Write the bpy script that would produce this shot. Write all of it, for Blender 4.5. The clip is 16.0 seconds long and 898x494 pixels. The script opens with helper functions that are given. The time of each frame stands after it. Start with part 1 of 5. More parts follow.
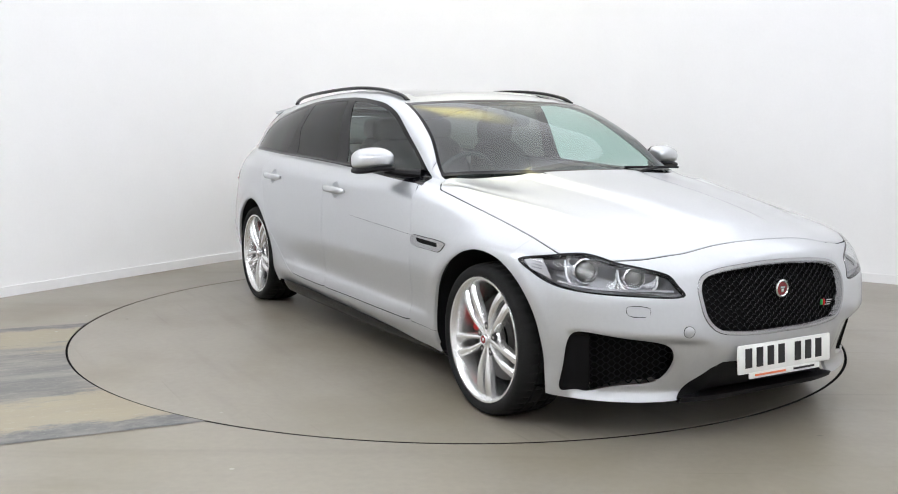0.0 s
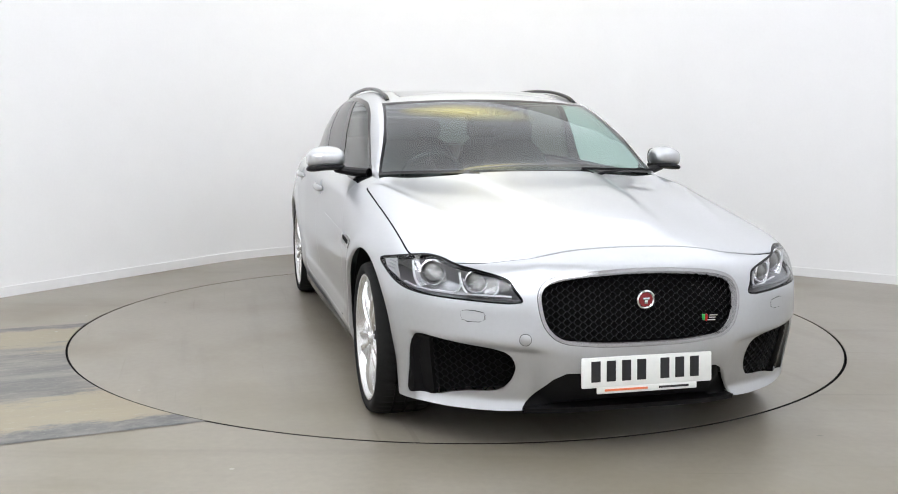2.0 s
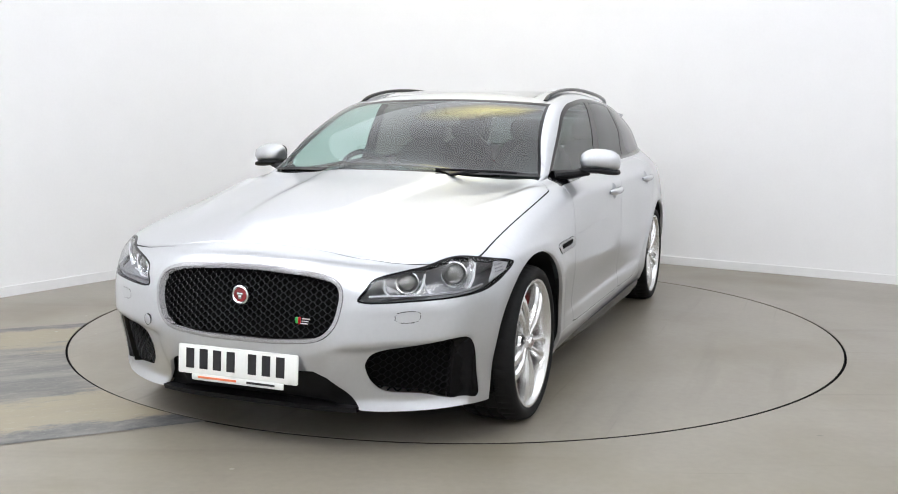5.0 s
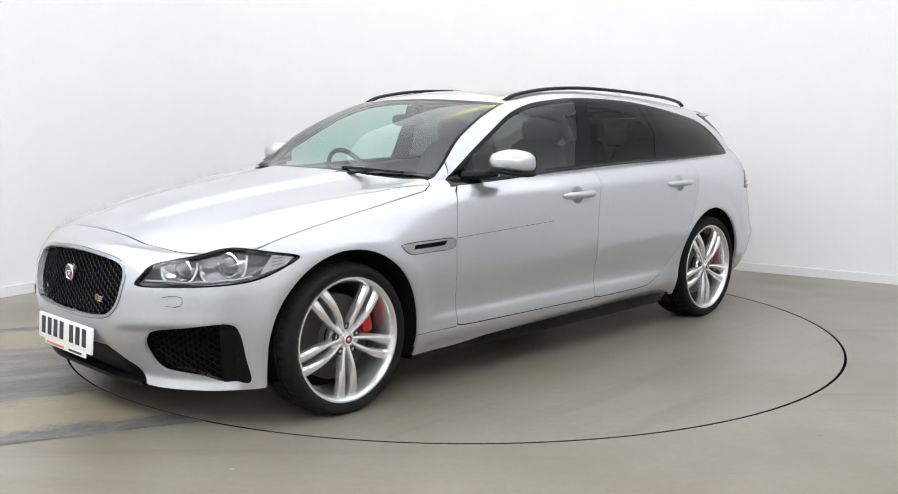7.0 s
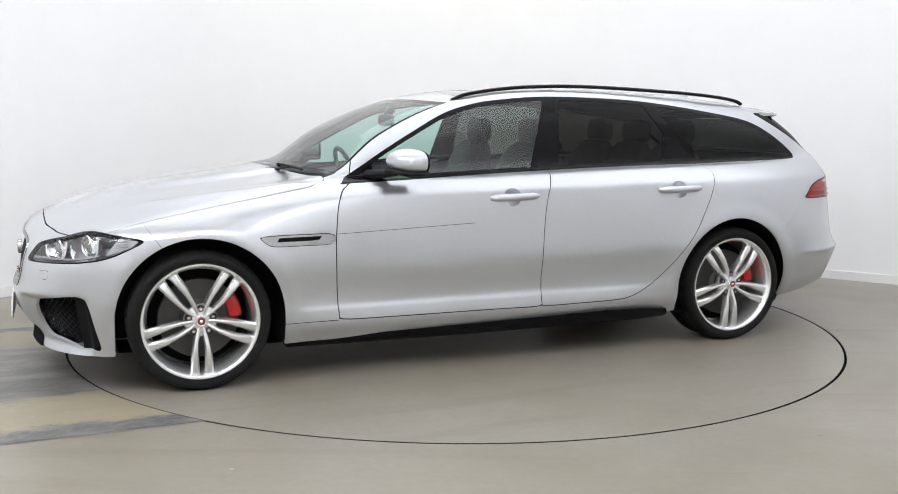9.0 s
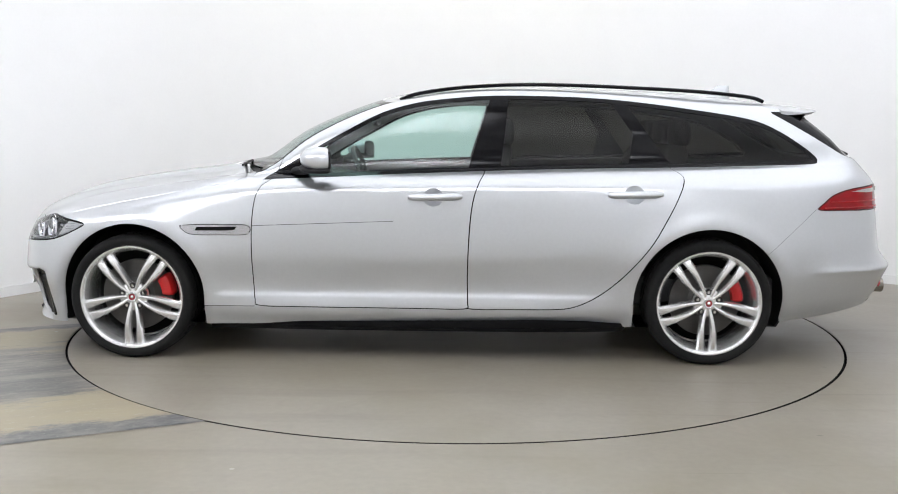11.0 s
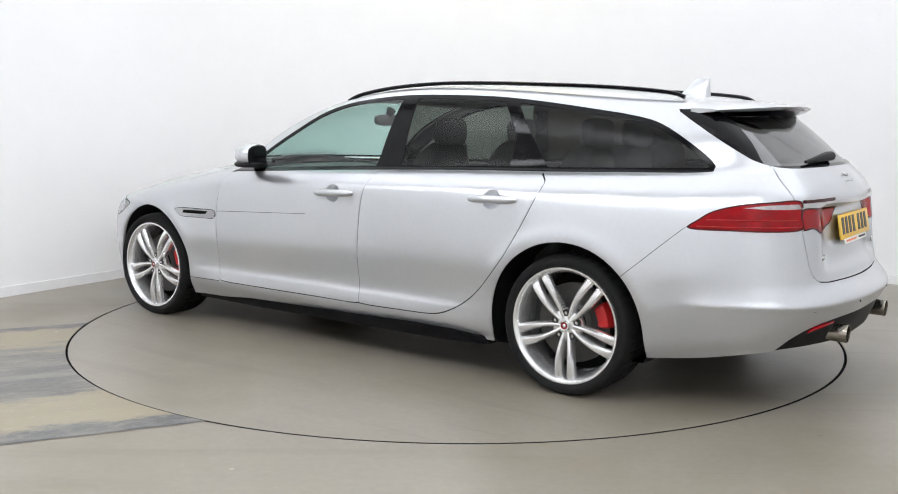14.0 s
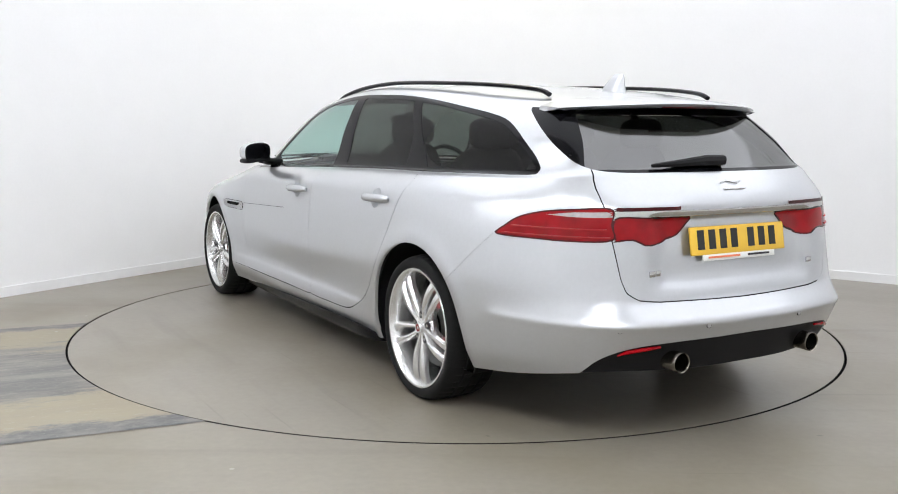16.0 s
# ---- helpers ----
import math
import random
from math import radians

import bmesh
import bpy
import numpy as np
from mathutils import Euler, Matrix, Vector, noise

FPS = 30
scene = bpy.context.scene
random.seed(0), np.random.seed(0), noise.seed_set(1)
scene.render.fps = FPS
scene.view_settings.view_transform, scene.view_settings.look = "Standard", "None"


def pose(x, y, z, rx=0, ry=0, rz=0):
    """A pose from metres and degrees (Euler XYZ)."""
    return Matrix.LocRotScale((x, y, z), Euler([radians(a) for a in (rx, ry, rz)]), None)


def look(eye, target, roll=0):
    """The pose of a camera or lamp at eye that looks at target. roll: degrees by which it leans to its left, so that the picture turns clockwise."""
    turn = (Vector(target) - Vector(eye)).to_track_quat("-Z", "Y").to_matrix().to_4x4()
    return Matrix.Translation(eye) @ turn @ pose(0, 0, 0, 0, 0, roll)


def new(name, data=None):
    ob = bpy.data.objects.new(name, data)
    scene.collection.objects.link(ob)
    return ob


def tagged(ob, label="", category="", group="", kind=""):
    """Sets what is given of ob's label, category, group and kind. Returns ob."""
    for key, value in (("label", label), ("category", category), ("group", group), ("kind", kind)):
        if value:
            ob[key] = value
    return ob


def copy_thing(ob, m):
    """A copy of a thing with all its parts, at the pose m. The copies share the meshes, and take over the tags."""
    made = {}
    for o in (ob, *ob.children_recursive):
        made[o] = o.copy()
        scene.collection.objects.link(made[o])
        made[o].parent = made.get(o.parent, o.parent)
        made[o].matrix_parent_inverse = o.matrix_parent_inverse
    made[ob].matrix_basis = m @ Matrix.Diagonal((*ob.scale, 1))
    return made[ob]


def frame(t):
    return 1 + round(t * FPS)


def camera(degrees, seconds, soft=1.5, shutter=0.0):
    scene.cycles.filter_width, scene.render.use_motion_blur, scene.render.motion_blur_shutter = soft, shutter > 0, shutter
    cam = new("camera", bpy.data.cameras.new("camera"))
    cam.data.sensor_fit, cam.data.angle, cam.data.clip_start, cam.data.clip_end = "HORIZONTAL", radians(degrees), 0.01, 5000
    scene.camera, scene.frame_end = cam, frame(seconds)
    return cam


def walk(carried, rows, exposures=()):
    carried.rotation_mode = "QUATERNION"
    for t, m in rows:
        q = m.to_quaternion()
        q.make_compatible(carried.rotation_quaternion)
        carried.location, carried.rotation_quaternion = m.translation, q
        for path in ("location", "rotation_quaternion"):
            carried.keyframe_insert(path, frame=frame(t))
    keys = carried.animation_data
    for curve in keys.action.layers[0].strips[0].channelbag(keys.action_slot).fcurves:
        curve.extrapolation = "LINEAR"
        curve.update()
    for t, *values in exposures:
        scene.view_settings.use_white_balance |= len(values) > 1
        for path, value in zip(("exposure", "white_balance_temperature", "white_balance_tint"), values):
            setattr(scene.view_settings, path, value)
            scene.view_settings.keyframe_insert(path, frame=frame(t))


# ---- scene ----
cam = camera(50.55, 16.0, soft=1.0)
EYE = (0.0, -5.765, 1.233)
AIM = (-0.0352, -0.8087, 0.5752)
STILL = look(EYE, AIM, 0.396)
walk(cam, [(0.0, STILL), (16.0, STILL)])

# ---- light ----
world = bpy.data.worlds.new("world")
scene.world = world
world.use_nodes = True
world.node_tree.nodes["Background"].inputs[0].default_value = (0.9, 0.95, 1.0, 1)
world.node_tree.nodes["Background"].inputs[1].default_value = 0.05
CEILING_GLOW = 1.40
PANEL_GLOW = 12.0
PANEL_W, PANEL_L = 1.3, 2.2
scene.view_settings.exposure = 0.0


# ---- materials ----
def mat(name, color, rough=0.5, metal=0.0, bump=0.0, scale=40.0, vary=0.12, coat=0.0, spec=0.5, emit=0.0, detail=4.0):
    m = bpy.data.materials.new(name)
    m.use_nodes = True
    nt = m.node_tree
    b = nt.nodes["Principled BSDF"]
    b.inputs["Base Color"].default_value = (*color, 1)
    b.inputs["Roughness"].default_value = rough
    b.inputs["Metallic"].default_value = metal
    b.inputs["Coat Weight"].default_value = coat
    b.inputs["Coat Roughness"].default_value = 0.04
    b.inputs["Specular IOR Level"].default_value = spec
    if emit:
        b.inputs["Emission Color"].default_value = (*color, 1)
        b.inputs["Emission Strength"].default_value = emit
    tc = nt.nodes.new("ShaderNodeTexCoord")
    if vary:
        n1 = nt.nodes.new("ShaderNodeTexNoise")
        n1.inputs["Scale"].default_value = scale
        n1.inputs["Detail"].default_value = detail
        nt.links.new(tc.outputs["Object"], n1.inputs["Vector"])
        n2 = nt.nodes.new("ShaderNodeTexNoise")
        n2.inputs["Scale"].default_value = scale * 0.07
        n2.inputs["Detail"].default_value = 3
        nt.links.new(tc.outputs["Object"], n2.inputs["Vector"])
        add = nt.nodes.new("ShaderNodeMath")
        add.operation = "ADD"
        nt.links.new(n1.outputs["Fac"], add.inputs[0])
        nt.links.new(n2.outputs["Fac"], add.inputs[1])
        mr = nt.nodes.new("ShaderNodeMapRange")
        mr.inputs["From Min"].default_value = 0.6
        mr.inputs["From Max"].default_value = 1.4
        mr.inputs["To Min"].default_value = 1 - vary
        mr.inputs["To Max"].default_value = 1 + vary
        nt.links.new(add.outputs[0], mr.inputs["Value"])
        mul = nt.nodes.new("ShaderNodeVectorMath")
        mul.operation = "SCALE"
        mul.inputs[0].default_value = color
        nt.links.new(mr.outputs["Result"], mul.inputs["Scale"])
        nt.links.new(mul.outputs[0], b.inputs["Base Color"])
        if bump:
            bp = nt.nodes.new("ShaderNodeBump")
            bp.inputs["Strength"].default_value = bump
            bp.inputs["Distance"].default_value = 0.002
            nt.links.new(n1.outputs["Fac"], bp.inputs["Height"])
            nt.links.new(bp.outputs["Normal"], b.inputs["Normal"])
    return m


def glass(name, tint, base, rough=0.015):
    m = bpy.data.materials.new(name)
    m.use_nodes = True
    nt = m.node_tree
    nt.nodes.clear()
    out = nt.nodes.new("ShaderNodeOutputMaterial")
    mix = nt.nodes.new("ShaderNodeMixShader")
    tr = nt.nodes.new("ShaderNodeBsdfTransparent")
    tr.inputs[0].default_value = (*tint, 1)
    gl = nt.nodes.new("ShaderNodeBsdfGlossy")
    gl.inputs["Roughness"].default_value = rough
    lw = nt.nodes.new("ShaderNodeLayerWeight")
    lw.inputs["Blend"].default_value = 0.5
    pw = nt.nodes.new("ShaderNodeMath")
    pw.operation = "POWER"
    pw.inputs[1].default_value = 5.0
    nt.links.new(lw.outputs["Facing"], pw.inputs[0])
    fr = nt.nodes.new("ShaderNodeMath")
    fr.operation = "MULTIPLY_ADD"
    fr.inputs[1].default_value = 1 - base
    fr.inputs[2].default_value = base
    nt.links.new(pw.outputs[0], fr.inputs[0])
    nt.links.new(fr.outputs[0], mix.inputs[0])
    nt.links.new(tr.outputs[0], mix.inputs[1])
    nt.links.new(gl.outputs[0], mix.inputs[2])
    nt.links.new(mix.outputs[0], out.inputs[0])
    return m


PAINT = mat("silver metallic paint", (0.52, 0.535, 0.555), 0.31, 0.79, scale=900, vary=0.03, coat=0.8, spec=0.4)
TRIM = mat("gloss black trim", (0.004, 0.004, 0.005), 0.10, scale=30, vary=0.1, spec=0.14)
PLASTIC = mat("satin black plastic", (0.009, 0.009, 0.010), 0.5, scale=400, bump=0.1, spec=0.14)
# flat near-black that stands for the shade in gaps and hollows
GAP = mat("shaded gap black", (0.005, 0.005, 0.005), 0.9, scale=60, spec=0.1)
RUBBER = mat("tyre rubber", (0.009, 0.009, 0.009), 0.8, scale=120, bump=0.15, vary=0.25, spec=0.2)
ALLOY = mat("silver alloy", (0.72, 0.72, 0.715), 0.27, 0.8, scale=300, vary=0.05, coat=0.4)
DISC = mat("brake disc steel", (0.07, 0.068, 0.065), 0.45, 0.8, scale=200, vary=0.2)
# dark tone for the shaded recesses round the wheel nuts
NUT_SHADE = mat("dark steel", (0.02, 0.02, 0.02), 0.45, 0.5, scale=90)
CALIPER = mat("red caliper paint", (0.50, 0.004, 0.006), 0.35, scale=60, vary=0.08, coat=0.2)
CHROME = mat("chrome", (0.60, 0.60, 0.60), 0.12, 1.0, scale=30, vary=0.04)
SATIN = mat("satin silver", (0.40, 0.40, 0.41), 0.22, 0.95, scale=100, vary=0.04)
REDLENS = mat("red lamp lens", (0.24, 0.001, 0.004), 0.08, scale=14, vary=0.45, spec=0.22, coat=0.1)
DARKRED = mat("dark red lamp lens", (0.045, 0.001, 0.002), 0.2, scale=60, vary=0.2, spec=0.3)
LAMPBAR = mat("bright red light bar", (0.32, 0.004, 0.006), 0.3, scale=60, vary=0.1, spec=0.2)
CLEARLENS = mat("clear lamp plastic over a reflector", (0.46, 0.43, 0.43), 0.22, 0.3, scale=60, vary=0.2)
WHITEPLATE = mat("white plate", (0.78, 0.79, 0.76), 0.35, scale=50, vary=0.03)
YELLOWPLATE = mat("yellow plate", (0.80, 0.50, 0.05), 0.35, scale=50, vary=0.03)
INK = mat("black print", (0.01, 0.01, 0.012), 0.4, scale=50)
ORANGE = mat("orange print", (0.75, 0.2, 0.08), 0.4, scale=50)
BADGERED = mat("dark red badge", (0.22, 0.02, 0.025), 0.25, scale=50, coat=0.5)
GREEN = mat("green enamel", (0.03, 0.4, 0.08), 0.3, scale=50)
CABIN = mat("black leather", (0.022, 0.0225, 0.024), 0.6, scale=90, bump=0.04, vary=0.15)
SOOTY = mat("heat-browned steel", (0.30, 0.275, 0.24), 0.25, 1.0, scale=60, vary=0.2)
CABINGREY = mat("grey cabin lining", (0.20, 0.20, 0.20), 0.8, scale=200, bump=0.1)
HLAMP = mat("lamp housing", (0.24, 0.24, 0.25), 0.35, 0.6, scale=60)
HLCHROME = mat("lamp reflector", (0.86, 0.86, 0.87), 0.18, 0.95, scale=60, vary=0.05)
DRL = mat("white light guide", (0.85, 0.86, 0.88), 0.3, scale=60, vary=0.03)
PROJ = mat("projector glass", (0.20, 0.20, 0.19), 0.05, 0.3, scale=30, coat=1.0)
SCREEN = glass("windscreen glass", (0.62, 0.80, 0.75), 0.10)
SIDEGLASS = glass("side glass", (0.66, 0.82, 0.78), 0.07, 0.2)
PRIVACY = glass("privacy glass", (0.13, 0.13, 0.118), 0.020, 0.30)
REARGLASS = glass("rear glass", (0.13, 0.145, 0.14), 0.19, 0.10)
LENS = glass("clear lamp lens", (0.95, 0.96, 0.97), 0.03)
ROOFGLASS = mat("dark roof glass", (0.02, 0.021, 0.023), 0.04, scale=20, vary=0.05, coat=1.0)
WALLPAINT = mat("white wall paint", (0.875, 0.875, 0.875), 0.7, scale=60, bump=0.03, vary=0.015)
SKIRTPAINT = mat("white gloss skirting", (0.84, 0.84, 0.84), 0.35, scale=20, vary=0.02)
CEILPAINT = mat("white ceiling paint", (0.8, 0.8, 0.8), 0.8, scale=40, vary=0.02)
PANELMAT = mat("light panel diffuser", (0.925, 0.945, 1.0), 0.5, vary=0, emit=CEILING_GLOW)
SOFTMAT = mat("softbox diffuser", (0.925, 0.945, 1.0), 0.5, vary=0, emit=PANEL_GLOW)
WARMMAT = mat("warm light diffuser", (1.0, 0.985, 0.965), 0.5, vary=0, emit=1.4)


def concrete():
    """Sealed beige-grey concrete with clouds, fine grain and pale specks."""
    m = mat("sealed concrete floor", (0.226, 0.205, 0.167), 0.34, scale=28, bump=0.03, vary=0.10)
    nt = m.node_tree
    b = nt.nodes["Principled BSDF"]
    tc = nt.nodes.new("ShaderNodeTexCoord")
    cloud = nt.nodes.new("ShaderNodeTexNoise")
    cloud.inputs["Scale"].default_value = 0.9
    cloud.inputs["Detail"].default_value = 6
    nt.links.new(tc.outputs["Object"], cloud.inputs["Vector"])
    ramp = nt.nodes.new("ShaderNodeMapRange")
    ramp.inputs["From Min"].default_value = 0.35
    ramp.inputs["From Max"].default_value = 0.7
    ramp.inputs["To Min"].default_value = 0.30
    ramp.inputs["To Max"].default_value = 0.40
    nt.links.new(cloud.outputs["Fac"], ramp.inputs["Value"])
    nt.links.new(ramp.outputs[0], b.inputs["Roughness"])
    tint = nt.nodes.new("ShaderNodeMix")
    tint.data_type = "RGBA"
    old = b.inputs["Base Color"].links[0].from_socket
    tint.inputs[7].default_value = (0.178, 0.155, 0.108, 1)
    nt.links.new(old, tint.inputs[6])
    mr = nt.nodes.new("ShaderNodeMapRange")
    mr.inputs["From Min"].default_value = 0.45
    mr.inputs["From Max"].default_value = 0.75
    mr.inputs["To Max"].default_value = 0.9
    nt.links.new(cloud.outputs["Fac"], mr.inputs["Value"])
    nt.links.new(mr.outputs[0], tint.inputs[0])
    vor = nt.nodes.new("ShaderNodeTexVoronoi")
    vor.inputs["Scale"].default_value = 2.6
    nt.links.new(tc.outputs["Object"], vor.inputs["Vector"])
    spk = nt.nodes.new("ShaderNodeMapRange")
    spk.inputs["From Min"].default_value = 0.030
    spk.inputs["From Max"].default_value = 0.018
    spk.inputs["To Max"].default_value = 0.6
    nt.links.new(vor.outputs["Distance"], spk.inputs["Value"])
    scuff = nt.nodes.new("ShaderNodeTexNoise")
    scuff.inputs["Scale"].default_value = 1.0
    scuff.inputs["Detail"].default_value = 5
    stretch = nt.nodes.new("ShaderNodeMapping")
    stretch.inputs["Scale"].default_value = (0.5, 6.0, 1.0)
    stretch.inputs["Rotation"].default_value = (0, 0, 0.5)
    nt.links.new(tc.outputs["Object"], stretch.inputs[0])
    nt.links.new(stretch.outputs[0], scuff.inputs["Vector"])
    drk = nt.nodes.new("ShaderNodeMapRange")
    drk.inputs["From Min"].default_value = 0.57
    drk.inputs["From Max"].default_value = 0.72
    drk.inputs["To Max"].default_value = 0.30
    nt.links.new(scuff.outputs["Fac"], drk.inputs["Value"])
    t2 = nt.nodes.new("ShaderNodeMix")
    t2.data_type = "RGBA"
    t2.inputs[7].default_value = (0.12, 0.105, 0.078, 1)
    nt.links.new(tint.outputs[2], t2.inputs[6])
    nt.links.new(drk.outputs[0], t2.inputs[0])
    t3 = nt.nodes.new("ShaderNodeMix")
    t3.data_type = "RGBA"
    t3.inputs[7].default_value = (0.42, 0.40, 0.36, 1)
    nt.links.new(t2.outputs[2], t3.inputs[6])
    nt.links.new(spk.outputs[0], t3.inputs[0])
    grit = nt.nodes.new("ShaderNodeTexVoronoi")
    grit.inputs["Scale"].default_value = 1.9
    shift = nt.nodes.new("ShaderNodeMapping")
    shift.inputs["Location"].default_value = (3.3, 1.7, 0)
    shift.inputs["Scale"].default_value = (1.0, 1.6, 1.0)
    nt.links.new(tc.outputs["Object"], shift.inputs[0])
    nt.links.new(shift.outputs[0], grit.inputs["Vector"])
    gsp = nt.nodes.new("ShaderNodeMapRange")
    gsp.inputs["From Min"].default_value = 0.036
    gsp.inputs["From Max"].default_value = 0.012
    gsp.inputs["To Max"].default_value = 0.7
    nt.links.new(grit.outputs["Distance"], gsp.inputs["Value"])
    t4 = nt.nodes.new("ShaderNodeMix")
    t4.data_type = "RGBA"
    t4.inputs[7].default_value = (0.06, 0.055, 0.045, 1)
    nt.links.new(t3.outputs[2], t4.inputs[6])
    nt.links.new(gsp.outputs[0], t4.inputs[0])
    scr = nt.nodes.new("ShaderNodeTexNoise")
    scr.inputs["Scale"].default_value = 1.0
    scr.inputs["Detail"].default_value = 4
    smap = nt.nodes.new("ShaderNodeMapping")
    smap.inputs["Scale"].default_value = (0.7, 22.0, 1.0)
    smap.inputs["Rotation"].default_value = (0, 0, -0.45)
    nt.links.new(tc.outputs["Object"], smap.inputs[0])
    nt.links.new(smap.outputs[0], scr.inputs["Vector"])
    srp = nt.nodes.new("ShaderNodeMapRange")
    srp.inputs["From Min"].default_value = 0.66
    srp.inputs["From Max"].default_value = 0.72
    srp.inputs["To Max"].default_value = 0.35
    nt.links.new(scr.outputs["Fac"], srp.inputs["Value"])
    t5 = nt.nodes.new("ShaderNodeMix")
    t5.data_type = "RGBA"
    t5.inputs[7].default_value = (0.13, 0.115, 0.085, 1)
    nt.links.new(t4.outputs[2], t5.inputs[6])
    nt.links.new(srp.outputs[0], t5.inputs[0])
    nt.links.new(t5.outputs[2], b.inputs["Base Color"])
    return m


CONCRETE = concrete()


def warm_middle(m):
    """A yellow glow in the middle of the lamp that fades into the white of the ceiling."""
    nt = m.node_tree
    tc = nt.nodes.new("ShaderNodeTexCoord")
    mp = nt.nodes.new("ShaderNodeMapping")
    mp.inputs["Scale"].default_value = (1 / 1.0, 1 / 0.6, 0)
    gd = nt.nodes.new("ShaderNodeTexGradient")
    gd.gradient_type = "SPHERICAL"
    rp = nt.nodes.new("ShaderNodeValToRGB")
    rp.color_ramp.elements[0].color = (0.72, 0.74, 0.80, 1)
    rp.color_ramp.elements[1].color = (2.7, 2.45, 1.1, 1)
    rp.color_ramp.elements[1].position = 0.9
    nt.links.new(tc.outputs["Object"], mp.inputs[0])
    nt.links.new(mp.outputs[0], gd.inputs[0])
    nt.links.new(gd.outputs["Fac"], rp.inputs[0])
    nt.links.new(rp.outputs[0], nt.nodes["Principled BSDF"].inputs["Emission Color"])


warm_middle(WARMMAT)


def soft_box(m):
    """The softboxes glow most in their middle and fade towards their edges."""
    nt = m.node_tree
    tc = nt.nodes.new("ShaderNodeTexCoord")
    sp = nt.nodes.new("ShaderNodeSeparateXYZ")
    nt.links.new(tc.outputs["Object"], sp.inputs[0])
    fades = []
    for axis, half in (("X", PANEL_W / 2), ("Y", PANEL_L / 2)):
        ab = nt.nodes.new("ShaderNodeMath")
        ab.operation = "ABSOLUTE"
        mr = nt.nodes.new("ShaderNodeMapRange")
        mr.interpolation_type = "SMOOTHSTEP"
        mr.inputs["From Min"].default_value = half * 0.45
        mr.inputs["From Max"].default_value = half
        mr.inputs["To Min"].default_value = 1.0
        mr.inputs["To Max"].default_value = 0.45
        nt.links.new(sp.outputs[axis], ab.inputs[0])
        nt.links.new(ab.outputs[0], mr.inputs["Value"])
        fades.append(mr)
    mul = nt.nodes.new("ShaderNodeMath")
    mul.operation = "MULTIPLY"
    nt.links.new(fades[0].outputs[0], mul.inputs[0])
    nt.links.new(fades[1].outputs[0], mul.inputs[1])
    glow = nt.nodes.new("ShaderNodeMath")
    glow.operation = "MULTIPLY"
    glow.inputs[1].default_value = PANEL_GLOW
    nt.links.new(mul.outputs[0], glow.inputs[0])
    nt.links.new(glow.outputs[0], nt.nodes["Principled BSDF"].inputs["Emission Strength"])


soft_box(SOFTMAT)


def link_mesh(name, verts, faces, material, parent=None, label="", smooth=True, normals=None):
    me = bpy.data.meshes.new(name)
    me.from_pydata([tuple(map(float, v)) for v in verts], [], [tuple(map(int, f)) for f in faces])
    me.materials.append(material)
    if smooth:
        me.shade_smooth()
    if normals is not None:
        me.normals_split_custom_set_from_vertices([tuple(map(float, n)) for n in normals])
    ob = new(name, me)
    if parent:
        ob.parent = parent
    if label:
        tagged(ob, label)
    return ob


def part(name, bm, material, parent, label="", smooth=True, angle=35):
    me = bpy.data.meshes.new(name)
    bmesh.ops.recalc_face_normals(bm, faces=bm.faces)
    if smooth:
        for e in bm.edges:
            if len(e.link_faces) == 2 and e.calc_face_angle() > radians(angle):
                e.smooth = False
        for f in bm.faces:
            f.smooth = True
    bm.to_mesh(me)
    bm.free()
    me.materials.append(material)
    ob = new(name, me)
    if parent:
        ob.parent = parent
    if label:
        tagged(ob, label)
    return ob


def box(bm, c, s, bevel=0.0, m=None, seg=2):
    r = bmesh.ops.create_cube(bm, size=1.0, matrix=(m or Matrix()) @ Matrix.Translation(c) @ Matrix.Diagonal((*s, 1)))
    if bevel:
        es = list({e for v in r["verts"] for e in v.link_edges})
        bmesh.ops.bevel(bm, geom=es, offset=bevel, segments=seg, profile=0.5, affect="EDGES")
    return bm


def revolve(bm, profile, steps, m=None, closed=False):
    """Turns (radius, along-y) pairs about the y axis."""
    m = m or Matrix()
    rings = []
    for i in range(steps):
        a = 2 * math.pi * i / steps
        rings.append([bm.verts.new(m @ Vector((r * math.cos(a), y, r * math.sin(a)))) for r, y in profile])
    n = len(profile)
    for i in range(steps):
        a, b = rings[i], rings[(i + 1) % steps]
        for j in range(n if closed else n - 1):
            k = (j + 1) % n
            bm.faces.new((a[j], a[k], b[k], b[j]))
    if not closed:
        for j in (0, n - 1):
            if profile[j][0] < 1e-6:
                bmesh.ops.remove_doubles(bm, verts=[r[j] for r in rings], dist=1e-5)
    return bm


